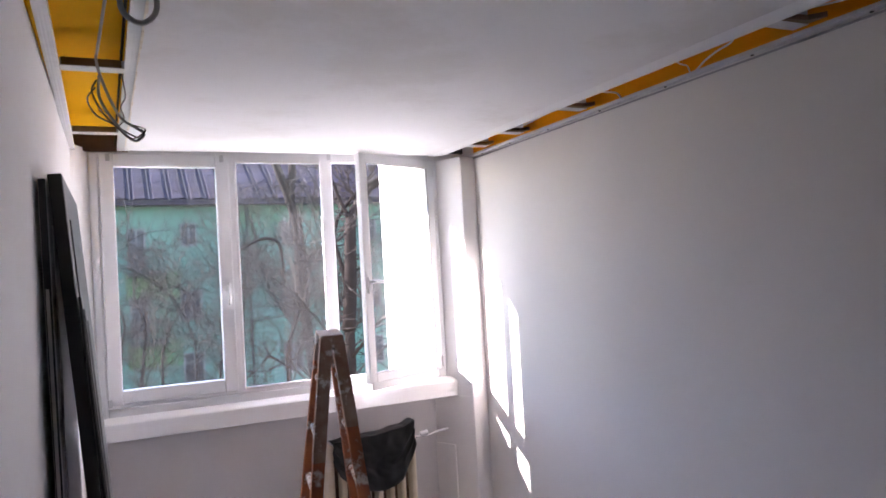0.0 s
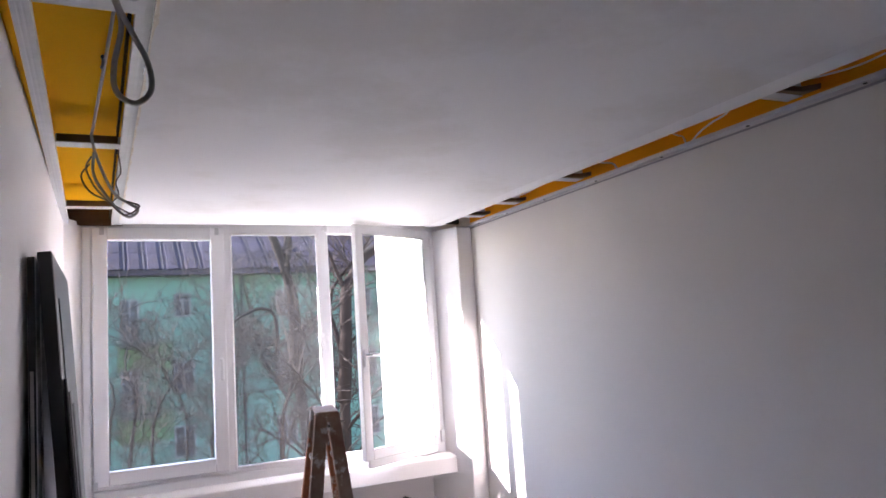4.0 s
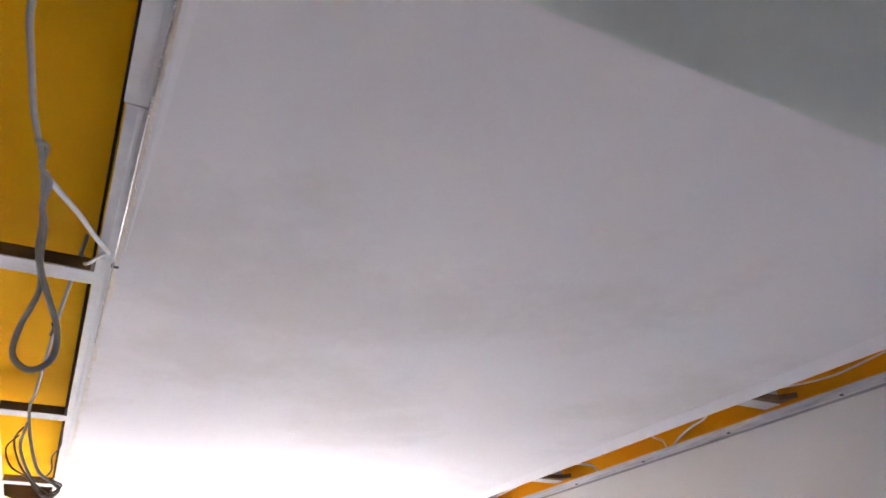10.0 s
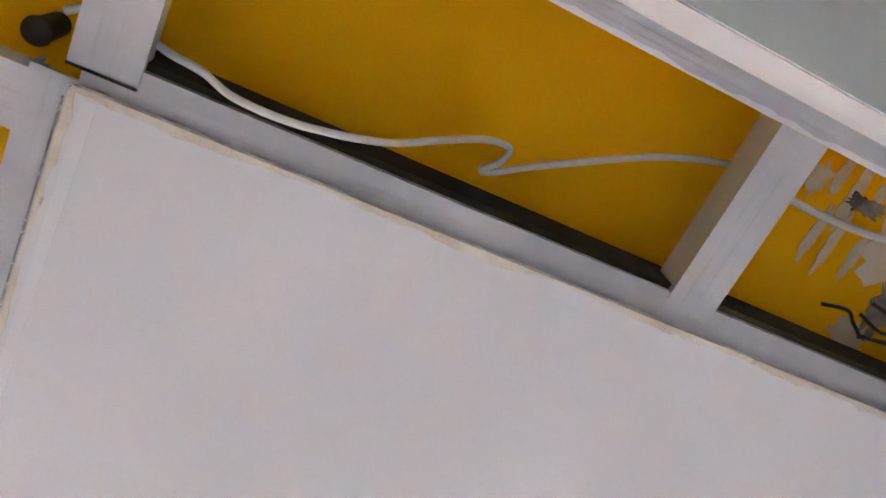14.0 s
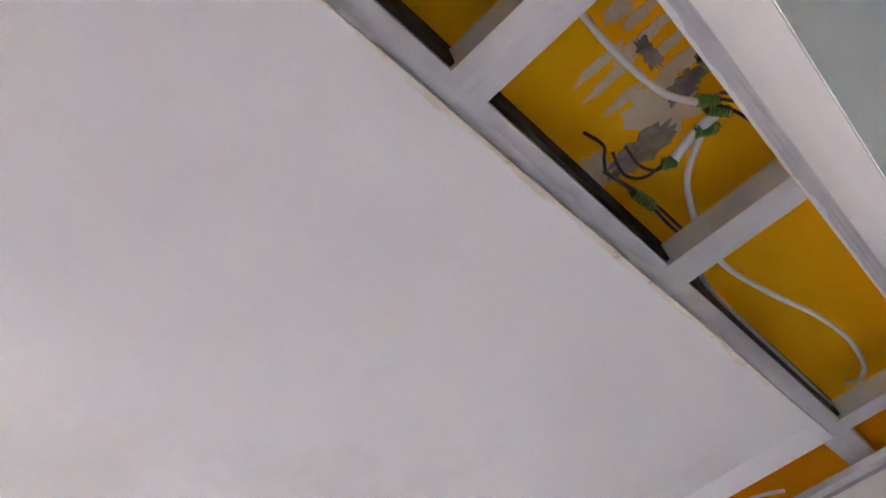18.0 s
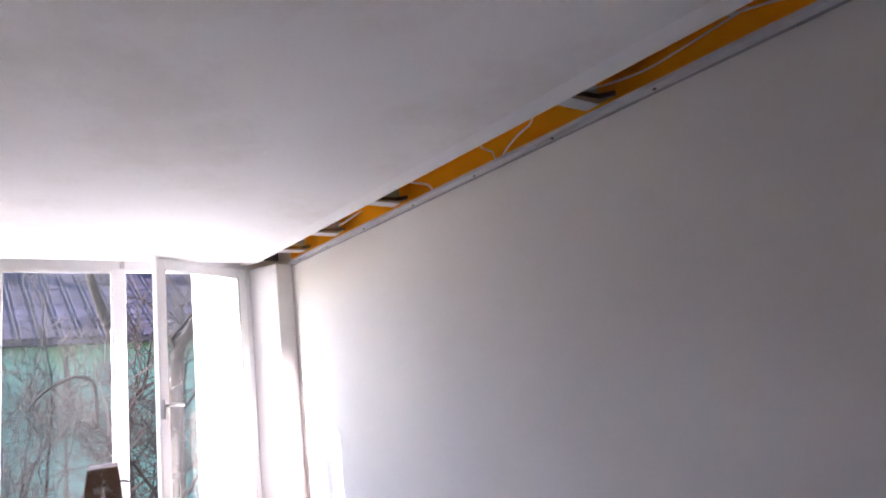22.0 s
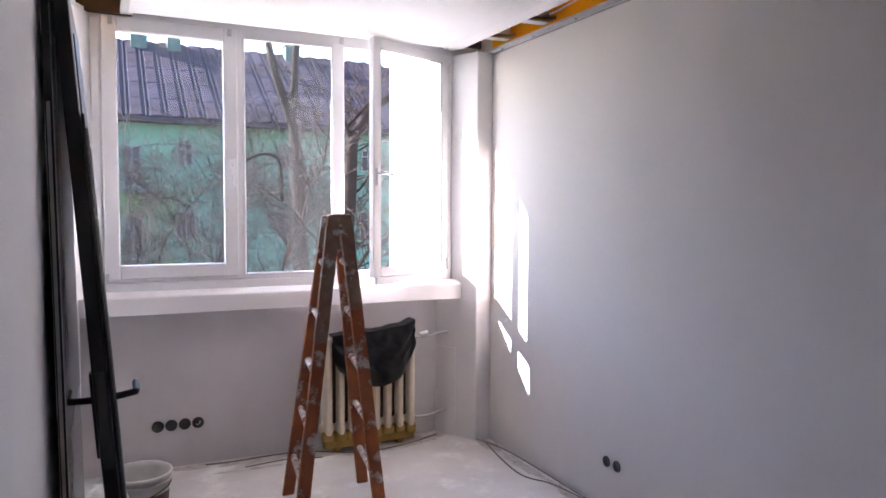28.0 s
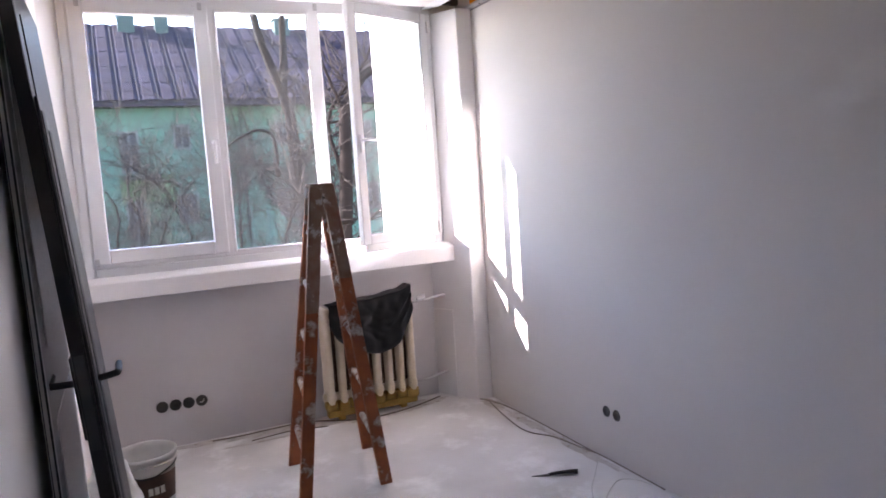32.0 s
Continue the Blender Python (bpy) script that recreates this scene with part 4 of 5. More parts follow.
def trim_board(label, foot, near, width, height, thick, lean, turn):
    """A long moulding of the door frame, leaning on the leaf, its top cut with a step."""
    board = thing("door_trim", label, "door trim", "black door trims")
    part("board", box((-thick, 0, 0), (-thick * 0.35, width, height), 0.002), M["black"], board)
    part("tongue", box((-thick * 0.349, 0.006, 0), (0, width - 0.03, height - 0.035), 0.002), M["tongue"], board, "dull grey speckled tongue of the trim")
    board.matrix_world = Matrix.Translation((foot, near, 0)) @ Matrix.Rotation(radians(turn), 4, "Z") @ Matrix.Rotation(radians(-lean), 4, "Y")
    return board


trim_board("long black door trim board leaning against the black leaf", 0.0305, -2.1, 0.10, 1.71, 0.0125, 4.2, 0.0)
trim_board("black door trim board leaning behind the first one", 0.0305, -1.97, 0.10, 1.67, 0.0125, 4.2, 0.0)


# ---- bucket with a rag, sack, and small things on the floor ----
def bucket():
    b = thing("bucket", "dirty white plastic bucket with a brown label on the floor", "bucket", at=(0.055, -0.66, 0))
    part("body", lathe([(0.0, 0.002), (0.100, 0.0), (0.104, 0.006), (0.122, 0.255), (0.128, 0.262), (0.129, 0.278), (0.124, 0.282), (0.119, 0.276), (0.116, 0.255), (0.100, 0.012), (0.0, 0.012)], 40), M["bucket"], b, smooth=True)
    part("rim", lathe([(0.124, 0.236), (0.130, 0.238), (0.131, 0.244), (0.124, 0.246)], 40), M["bucket"], b, smooth=True)
    bm = bmesh.new()
    cols = [math.radians(-140 + 5 * k) for k in range(25)]
    rows = [[bm.verts.new(((0.1062 + 0.07 * z) * math.cos(a), (0.1062 + 0.07 * z) * math.sin(a), z)) for a in cols] for z in (0.05, 0.125, 0.19)]
    for u, v in zip(rows, rows[1:]):
        for i in range(len(cols) - 1):
            bm.faces.new((u[i], u[i + 1], v[i + 1], v[i]))
    part("label", bm, M["label"], b, "brown printed band", True)
    for k in range(3):
        a = math.radians(-62 - 12 * k)
        part("print_bar", box((-0.009, -0.001, -0.018), (0.009, 0.001, 0.018)), M["splash"], b, "pale unreadable letter bar").matrix_basis = Matrix.Translation((0.1155 * math.cos(a), 0.1155 * math.sin(a), 0.115)) @ Matrix.Rotation(a + math.pi / 2, 4, "Z")
    part("bail", tube(smooth_line([(0.127, 0, 0.24), (0.10, -0.075, 0.215), (0, -0.135, 0.19), (-0.10, -0.075, 0.215), (-0.127, 0, 0.24)]), 0.003, 6), M["steel"], b, smooth=True)
    b.scale = (1.1, 1.1, 0.93)
    return b


bucket()


def sack():
    bm = bmesh.new()
    bmesh.ops.create_icosphere(bm, subdivisions=4, radius=1.0)
    for v in bm.verts:
        n3 = noise.noise(v.co * 1.7 + Vector((4, 2, 7))) * 0.28 + noise.noise(v.co * 5.0) * 0.10
        c = v.co * (1 + n3)
        v.co = Vector((-0.085 + c.x * 0.105, -0.97 + c.y * 0.10, max(0.0, 0.16 + c.z * 0.185)))
    return tagged(part("rubble_bag", bm, M["splash"], smooth=True), "crumpled white plastic rubble bag beside the bucket", "bag")


sack()
bm = tube(smooth_line([(1.775, -1.406, 0.009), (1.81, -1.42, 0.012), (1.86, -1.44, 0.014), (1.90, -1.46, 0.014)]), 0.007, 8, None, 0.012)
tool = tagged(part("scraper", bm, M["black"], smooth=True), "dark grey trowel handle lying on the floor", "tool")
bm = prism([(-0.05, 0.0), (0.035, -0.013), (0.045, 0.0), (0.035, 0.013)], 0.003, 0.006)
part("blade", bm, M["steel"], tool, "thin steel blade").matrix_basis = pose(1.745, -1.394, 0.001, 0, 0, -20)


# ---- cables ----
def cable(name, points, radius, mat, label, steps=6, sides=8, category="cable", group=""):
    return tagged(part(name, tube(smooth_line(points, steps), radius, sides), mat, smooth=True), label, category, group)


def on_floor(points, r):
    return [(x, y, r + 0.001) for x, y in points]


for pts in (
    [(2.02, -0.19), (2.06, -0.25), (2.11, -0.46), (2.118, -0.84), (2.115, -1.195), (2.12, -1.44), (2.115, -1.81)],
    [(2.06, -0.30), (2.011, -0.566), (1.984, -0.785), (2.0, -0.90), (2.06, -1.007), (2.093, -1.192), (2.112, -1.307)],
):
    cable("floor_cable", on_floor(pts, 0.0035), 0.0035, M["cabledark"], "thin dirty cable lying along the foot of the wall", group="cables on the floor")
for pts in (
    [(2.105, -1.33), (2.05, -1.41), (1.957, -1.516), (1.87, -1.61), (1.805, -1.707), (1.74, -1.80)],
    [(1.83, -1.79), (1.86, -1.73), (1.95, -1.655), (2.021, -1.619), (2.08, -1.66), (2.105, -1.742)],
):
    cable("floor_wire", on_floor(pts, 0.0016), 0.0016, M["cablegrey"], "thin loose wire curled on the floor", group="cables on the floor")
cable("floor_cable", on_floor([(0.42, 0.03), (0.60, 0.02), (0.80, 0.035), (1.0, 0.015), (1.3, -0.13), (1.6, -0.10), (1.85, 0.0)], 0.004), 0.004, M["cabledark"], "dirty dark cable lying under the radiator", group="cables on the floor")
cable("floor_cable", on_floor([(0.62, -0.10), (0.86, -0.07), (1.06, -0.12)], 0.0035), 0.0035, M["cabledark"], "short dirty cable end on the floor", group="cables on the floor")


# cables in and under the open slots of the ceiling
cable("hanging_cable", [(-0.045, -3.675, 2.552), (-0.04, -3.665, 2.5), (-0.029, -3.649, 2.391), (-0.025, -3.592, 2.361), (-0.028, -3.553, 2.361), (-0.027, -3.492, 2.361), (-0.024, -3.391, 2.361), (-0.016, -3.319, 2.359), (-0.007, -3.277, 2.337), (-0.001, -3.225, 2.308), (0.006, -3.229, 2.256), (0.021, -3.229, 2.204), (0.011, -3.229, 2.142), (0.014, -3.229, 2.106), (0.037, -3.229, 2.092), (0.057, -3.229, 2.111), (0.054, -3.233, 2.148), (0.035, -3.235, 2.188), (0.014, -3.237, 2.234), (0.006, -3.240, 2.29), (-0.003, -3.248, 2.316), (0.000, -3.272, 2.341), (-0.011, -3.296, 2.345), (-0.010, -3.318, 2.364), (-0.019, -3.340, 2.356)], 0.0040, M["cablegrey"], "thick dusty grey cable hanging in a loop", group="cables in the ceiling")
cable("hanging_cable", [(0.03, -2.75, 2.55), (0.01, -2.6, 2.46), (-0.03, -2.111, 2.406), (-0.037, -2.068, 2.368), (-0.016, -2.068, 2.289), (0.019, -2.068, 2.212), (0.058, -2.068, 2.183), (0.08, -2.068, 2.164), (0.055, -2.068, 2.144), (0.02, -2.072, 2.174), (-0.031, -2.073, 2.257), (-0.032, -2.074, 2.328)], 0.004, M["cablegrey"], "thin dusty grey cable hanging to a knot of wire ends", group="cables in the ceiling")
for k, pts in enumerate((
    [(-0.039, -2.059, 2.319), (-0.052, -2.059, 2.284), (-0.025, -2.059, 2.223), (0.019, -2.063, 2.179), (0.071, -2.063, 2.153), (0.075, -2.063, 2.179)],
    [(0.034, -1.58, 2.558), (0.036, -1.58, 2.47), (0.04, -1.587, 2.433), (0.044, -1.587, 2.389), (0.028, -1.587, 2.353), (0.036, -1.587, 2.31), (0.01, -1.587, 2.275)],
    [(-0.043, -2.076, 2.293), (-0.064, -2.076, 2.258), (-0.043, -2.076, 2.214), (0.001, -2.076, 2.188), (0.044, -2.076, 2.149), (0.084, -2.076, 2.174), (0.053, -2.076, 2.188)],
)):
    cable("wire_end", pts, 0.0024, M["cabledark"], "bent dark wire end with its sheath stripped", group="wire ends")
cable("white_cable", [(-0.008, -3.285, 2.347), (0.0, -3.24, 2.358), (0.030, -3.12, 2.389), (0.050, -3.02, 2.415), (0.064, -2.94, 2.438), (0.076, -2.90, 2.446), (0.080, -2.885, 2.449)], 0.0042, M["cable"], "white cable end bent over to the profile", group="cables in the ceiling")
cable("white_cable", [(0.080, -2.885, 2.449), (0.068, -2.869, 2.449), (0.048, -2.80, 2.462), (0.034, -2.74, 2.49), (0.03, -2.71, 2.52)], 0.0036, M["cable"], "short white cable end behind the profile", group="cables in the ceiling")
cable("wire_end", [(-0.006, -2.50, 2.444), (-0.004, -2.47, 2.441), (-0.008, -2.44, 2.439)], 0.0042, M["black"], "dark bare nick in a cable sheath", group="wire ends")
bm_mark = box((board_west(-2.83) - 0.008, -2.835, H - 0.0022), (board_west(-2.83) + 0.006, -2.827, H + 0.004))
hang(part("joint_gap", bm_mark, M["gasket"], frame_c, "dark gap between two profiles"))
cable("white_cable", [(0.075, -3.80, 2.505), (0.10, -3.815, 2.50), (0.14, -3.8125, 2.497), (0.168, -3.808, 2.481), (0.203, -3.8055, 2.473), (0.237, -3.799, 2.459), (0.297, -3.8, 2.4575), (0.374, -3.812, 2.472), (0.431, -3.831, 2.5), (0.478, -3.846, 2.522), (0.508, -3.846, 2.53), (0.505, -3.828, 2.53), (0.490, -3.813, 2.53), (0.505, -3.816, 2.53), (0.54, -3.838, 2.53), (0.643, -3.895, 2.53), (0.702, -3.918, 2.535), (0.765, -3.932, 2.55)], 0.0039, M["cable"], "kinked white cable lying above the ceiling frame", group="cables in the ceiling")
cable("white_cable", [(0.78, -3.93, 2.55), (0.845, -3.925, 2.53), (0.897, -3.926, 2.525), (0.953, -3.931, 2.52), (1.003, -3.942, 2.52), (1.045, -3.968, 2.52), (1.06, -3.985, 2.53)], 0.005, M["cable"], "white cable bent down to taped joints", group="cables in the ceiling")
cable("white_cable", [(1.074, -3.975, 2.52), (1.081, -3.93, 2.52), (1.088, -3.893, 2.515)], 0.0075, M["cable"], "short flat white cable end", group="cables in the ceiling")
cable("white_cable", [(1.085, -3.955, 2.52), (1.097, -3.93, 2.52), (1.141, -3.886, 2.52), (1.206, -3.859, 2.52), (1.25, -3.85, 2.53), (1.343, -3.838, 2.515), (1.476, -3.86, 2.51), (1.608, -3.89, 2.51), (1.747, -3.903, 2.51), (1.86, -3.89, 2.51), (1.93, -3.862, 2.525), (1.965, -3.838, 2.55)], 0.0048, M["cable"], "long white cable lying above the ceiling frame", group="cables in the ceiling")
cable("white_cable", [(1.285, -3.815, 2.545), (1.33, -3.80, 2.50), (1.40, -3.797, 2.485), (1.625, -3.797, 2.48), (1.88, -3.795, 2.485)], 0.005, M["cablegrey"], "pale cable lying in the shadow of the profile", group="cables in the ceiling")
for pts, mat in (
    ([(0.962, -3.83, 2.53), (1.0, -3.836, 2.53), (1.018, -3.825, 2.53), (1.03, -3.814, 2.52)], "black"),
    ([(1.030, -3.814, 2.52), (1.116, -3.824, 2.515), (1.184, -3.823, 2.515), (1.245, -3.822, 2.53)], "black"),
    ([(1.030, -3.812, 2.522), (1.12, -3.828, 2.518), (1.19, -3.831, 2.518), (1.25, -3.83, 2.53)], "copper"),
    ([(1.035, -3.855, 2.54), (1.065, -3.852, 2.525), (1.087, -3.862, 2.52), (1.093, -3.88, 2.52)], "copper"),
    ([(1.02, -3.838, 2.53), (1.057, -3.829, 2.52), (1.085, -3.845, 2.52), (1.089, -3.88, 2.52)], "black"),
    ([(1.055, -3.985, 2.515), (1.075, -4.0, 2.51), (1.11, -4.003, 2.53)], "copper"),
    ([(1.06, -3.978, 2.515), (1.09, -3.992, 2.51), (1.12, -4.0, 2.50)], "black"),
    ([(1.05, -3.99, 2.52), (1.06, -4.006, 2.50), (1.10, -4.006, 2.49)], "copper"),
):
    cable("core_wire", pts, 0.0026, M[mat], "bare dark core wire at a taped joint", 5, 6, "wire", "core wires")


def tape(a, b):
    """A joint wound with striped tape."""
    a, b = Vector(a), Vector(b)
    root = thing("taped_joint", "cable joint wound with green and yellow tape", "cable joint", "taped joints", at=a)
    way = (b - a).normalized()
    u = way.orthogonal().normalized()
    w = way.cross(u)
    part("core", tube([Vector(), (b - a) * 0.5, b - a], 0.0062, 8), M["copper"], root, smooth=True)
    line = [(b - a) * (k / 40) + 0.0072 * (u * math.cos(k * 0.95) + w * math.sin(k * 0.95)) for k in range(41)]
    part("tape", tube(line, 0.0026, 5), M["green"], root, smooth=True)


for a, b in (((1.035, -3.962, 2.52), (1.062, -3.982, 2.522)), ((1.055, -3.965, 2.517), (1.085, -3.985, 2.515)), ((1.075, -3.935, 2.518), (1.098, -3.96, 2.52)), ((1.085, -3.876, 2.517), (1.095, -3.892, 2.517)), ((1.09, -3.82, 2.517), (1.14, -3.826, 2.517)), ((0.99, -3.998, 2.53), (1.02, -4.006, 2.53)), ((1.285, -3.818, 2.545), (1.30, -3.81, 2.52))):
    tape(a, b)
# wires in the narrow slot along the long wall
cable("slot_wire", [(2.07, -3.20, 2.52), (2.07, -3.331, 2.493), (2.07, -3.414, 2.470), (2.07, -3.454, 2.478)], 0.0035, M["cable"], "thin white wire in the ceiling slot", group="wires in the slot")
cable("slot_wire", [(2.07, -3.454, 2.478), (2.07, -3.475, 2.482), (2.07, -3.50, 2.484)], 0.004, M["copper"], "dark bare stretch of a wire", group="wires in the slot")
cable("slot_wire", [(2.07, -3.495, 2.484), (2.075, -3.54, 2.478), (2.09, -3.58, 2.470)], 0.004, M["cable"], "thin white wire in the ceiling slot", group="wires in the slot")
cable("slot_wire", [(2.04, -2.62, 2.53), (2.05, -2.734, 2.50), (2.05, -2.916, 2.476), (2.05, -3.06, 2.484), (2.05, -3.268, 2.503)], 0.003, M["cable"], "thin white wire in the ceiling slot", group="wires in the slot")
cable("slot_wire", [(2.118, -2.17, 2.452), (2.087, -2.252, 2.470), (2.04, -2.36, 2.472), (2.0, -2.47, 2.472), (1.96, -2.53, 2.50)], 0.0035, M["cable"], "thin white wire crossing the ceiling slot", group="wires in the slot")
cable("slot_wire", [(1.955, -2.23, 2.50), (1.975, -2.217, 2.474), (2.02, -2.20, 2.468), (2.066, -2.183, 2.47), (2.10, -2.16, 2.455)], 0.003, M["cable"], "thin white wire crossing the ceiling slot", group="wires in the slot")
cable("slot_wire", [(1.95, -1.76, 2.50), (1.97, -1.75, 2.474), (2.06, -1.75, 2.47), (2.112, -1.72, 2.455)], 0.004, M["cable"], "thin white wire crossing the ceiling slot", group="wires in the slot")
cable("slot_wire", [(2.05, -0.70, 2.50), (2.06, -0.95, 2.49), (2.055, -1.2, 2.50)], 0.004, M["cable"], "thin white wire in the ceiling slot", group="wires in the slot")


# broken-out patch of ceiling with bare mortar and smeared filler
def blot(name, centre, size, seed, z, mat, thick, parent=None, label="", spikes=0.35):
    rnd = Vector((seed * 1.7, seed * 0.9, seed))
    bm, n = bmesh.new(), 40
    rim = []
    for k in range(n):
        a = 2 * math.pi * k / n
        d = Vector((math.cos(a), math.sin(a), 0))
        r = 1 + spikes * noise.noise(d * 2.2 + rnd) + spikes * 0.8 * noise.noise(d * 6.5 + rnd)
        rim.append((centre[0] + d.x * r * size[0], centre[1] + d.y * r * size[1]))
    prism(rim, z - thick, z, bm)
    return part(name, bm, mat, parent, label)


patch = tagged(blot("ceiling_patch", (1.045, -3.925), (0.052, 0.050), 2, SLAB - 0.0005, M["filler"], 0.0012), "rough patch of bare mortar and filler on the ochre ceiling", "plaster patch")
blot("mortar", (1.075, -3.868), (0.022, 0.058), 5, SLAB - 0.0014, M["mortar"], 0.0025, patch, "broken dark mortar", 0.6)
blot("mortar", (1.035, -3.965), (0.018, 0.030), 8, SLAB - 0.0014, M["mortar"], 0.0025, patch, "broken dark mortar", 0.6)
blot("mortar", (0.955, -3.955), (0.030, 0.010), 9, SLAB - 0.0014, M["mortar"], 0.0025, patch, "broken dark mortar", 0.6)
blot("filler_smear", (1.055, -3.80), (0.030, 0.022), 11, SLAB - 0.0003, M["filler"], 0.0009, patch, "smeared filler", 0.5)
for k, (x, y, w, l) in enumerate(((0.90, -3.985, 0.012, 0.035), (0.93, -3.965, 0.014, 0.05), (0.965, -3.985, 0.012, 0.03), (0.915, -3.905, 0.010, 0.04), (0.945, -3.90, 0.010, 0.045), (0.985, -3.895, 0.011, 0.03), (0.875, -3.96, 0.02, 0.02), (1.0, -3.985, 0.02, 0.03))):
    blot("filler_smear", (x, y), (w * 0.75, l), 20 + k, SLAB - 0.0004 - 0.0001 * k, M["filler"], 0.0009, patch, "dragged finger of filler", 0.45)
# grime swept along the foot of the window wall and the long wall
grime = thing("floor_grime", "brownish plaster grime swept along the foot of the walls", "grime", kind="stuff", at=(0, 0, 0))
for k, (x, y, w, l) in enumerate(((0.35, 0.035, 0.20, 0.03), (0.72, 0.0, 0.24, 0.045), (0.66, -0.13, 0.16, 0.018), (1.12, -0.06, 0.26, 0.05), (1.45, -0.12, 0.22, 0.035), (1.72, -0.05, 0.14, 0.05), (2.06, -0.34, 0.045, 0.12), (2.07, -0.72, 0.035, 0.20), (2.08, -1.25, 0.03, 0.26))):
    blot("grime_smear", (x, y), (w, l), 40 + k, 0.0012 + 0.0003 * k, M["grime"], 0.0011, grime, "", 0.6)
# round junction box stub by the board's corner
jb = thing("junction_box", "dark round junction box end above the frame corner", "junction box", at=(0.057, -3.772, 2.503))
bm = lathe([(0.0, 0.0), (0.013, 0.0), (0.014, 0.004), (0.012, 0.008), (0.0115, 0.055), (0.0, 0.056)], 18)
part("box_shell", bm, M["socket"], jb, smooth=True)


# ---- outside ----
def far_window(parent, x, z, w, h):
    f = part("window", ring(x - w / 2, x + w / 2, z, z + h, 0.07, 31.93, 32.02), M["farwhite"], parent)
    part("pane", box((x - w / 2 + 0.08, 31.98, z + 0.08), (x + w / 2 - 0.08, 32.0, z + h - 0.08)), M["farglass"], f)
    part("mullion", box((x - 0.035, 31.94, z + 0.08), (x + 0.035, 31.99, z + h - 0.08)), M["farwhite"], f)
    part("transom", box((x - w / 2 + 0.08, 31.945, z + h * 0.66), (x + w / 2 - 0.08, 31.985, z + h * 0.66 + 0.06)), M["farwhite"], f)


def building():
    b = thing("apartment_building", "green rendered apartment building with a grey ribbed roof", "building", at=(0, 32, -4))
    inv_b = b.matrix_world.inverted()
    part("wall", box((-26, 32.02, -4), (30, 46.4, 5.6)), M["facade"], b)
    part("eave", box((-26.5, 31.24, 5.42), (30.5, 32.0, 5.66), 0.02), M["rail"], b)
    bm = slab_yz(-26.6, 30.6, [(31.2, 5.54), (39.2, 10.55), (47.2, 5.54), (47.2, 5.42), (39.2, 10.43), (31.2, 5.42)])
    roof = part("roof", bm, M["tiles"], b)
    up = Vector((0, 8.0, 5.01))
    random.seed(7)
    sheet = {}
    for i in range(30):
        x = -9.0 + 0.84 * i
        for k in range(5):
            a, c = k / 5.0, (k + 1.06) / 5.0
            v = sheet.get(k)
            if v is None:
                q = bmesh.new()
                lo = [q.verts.new(Vector((dx, 0, dz)) + up * a) for dx, dz in ((-0.42, 0.0), (-0.22, 0.09), (0.22, 0.12), (0.40, 0.06))]
                hi = [q.verts.new(Vector((dx, 0, dz - 0.03)) + up * c) for dx, dz in ((-0.42, 0.0), (-0.22, 0.09), (0.22, 0.12), (0.40, 0.06))]
                for s in range(3):
                    q.faces.new((lo[s], lo[s + 1], hi[s + 1], hi[s]))
                q.faces.new([q.verts.new(w.co + Vector((0, 0, -0.06))) for w in lo][::-1] + [])
                v = bpy.data.meshes.new("roof_sheet")
                q.to_mesh(v)
                q.free()
                v.materials.append(M["tiles"])
                sheet[k] = v
            ob = new("roof_sheet", v)
            ob.parent, ob.location = roof, (x, 31.2, 5.62)
        bm = box((-0.035, 0, 0.0), (0.035, 1, 0.085))
        for w in bm.verts:
            w.co = Vector((w.co.x + x + 0.42, 31.2 + w.co.y * up.y, 5.62 + w.co.z + w.co.y * up.z))
        part("roof_rib", bm, M["seam"], roof)
    for x, w in ((1.5, 0.42), (3.3, 0.34), (9.9, 0.42), (-6.5, 0.42)):
        c = part("chimney", box((x - w, 38.3, 8.8), (x + w, 39.1, 11.05), 0.02), M["chimney"], b)
        part("chimney_cap", box((x - w - 0.06, 38.24, 11.05), (x + w + 0.06, 39.16, 11.14), 0.02), M["chimney"], c)
    for x in (-9.6, -5.4, 3.22, 8.04, 12.4, 16.6):
        far_window(b, x, 3.45, 0.75, 1.15)
        for z in (-0.1, -3.1):
            far_window(b, x, z, 0.95, 1.45)
    for x in (0.44,):
        for z in (2.42, -0.8):
            far_window(b, x + 0.45, z, 0.8, 1.95)
            bal = part("balcony", box((x, 30.9, z - 0.30), (x + 1.66, 32.02, z - 0.10), 0.02), M["rail"], b, "small balcony with a dark rail")
            part("balcony_rail", box((x, 30.92, z + 0.83), (x + 1.66, 31.0, z + 0.92)), M["rail"], bal)
            for k in range(12):
                part("baluster", box((x + 0.01 + 0.147 * k, 30.93, z - 0.10), (x + 0.055 + 0.147 * k, 30.97, z + 0.83)), M["rail"], bal)
            part("balcony_base", box((x - 0.1, 31.99, z - 1.38), (x + 2.3, 32.015, z - 0.11)), M["moss"], bal, "moss-stained render below the balcony")
    part("drainpipe", tube([Vector((6.0, 31.95, -4)), Vector((6.0, 31.95, 5.5))], 0.07, 10), M["rail"], b)
    for ob in b.children:
        ob.matrix_parent_inverse = inv_b
    return b


building()


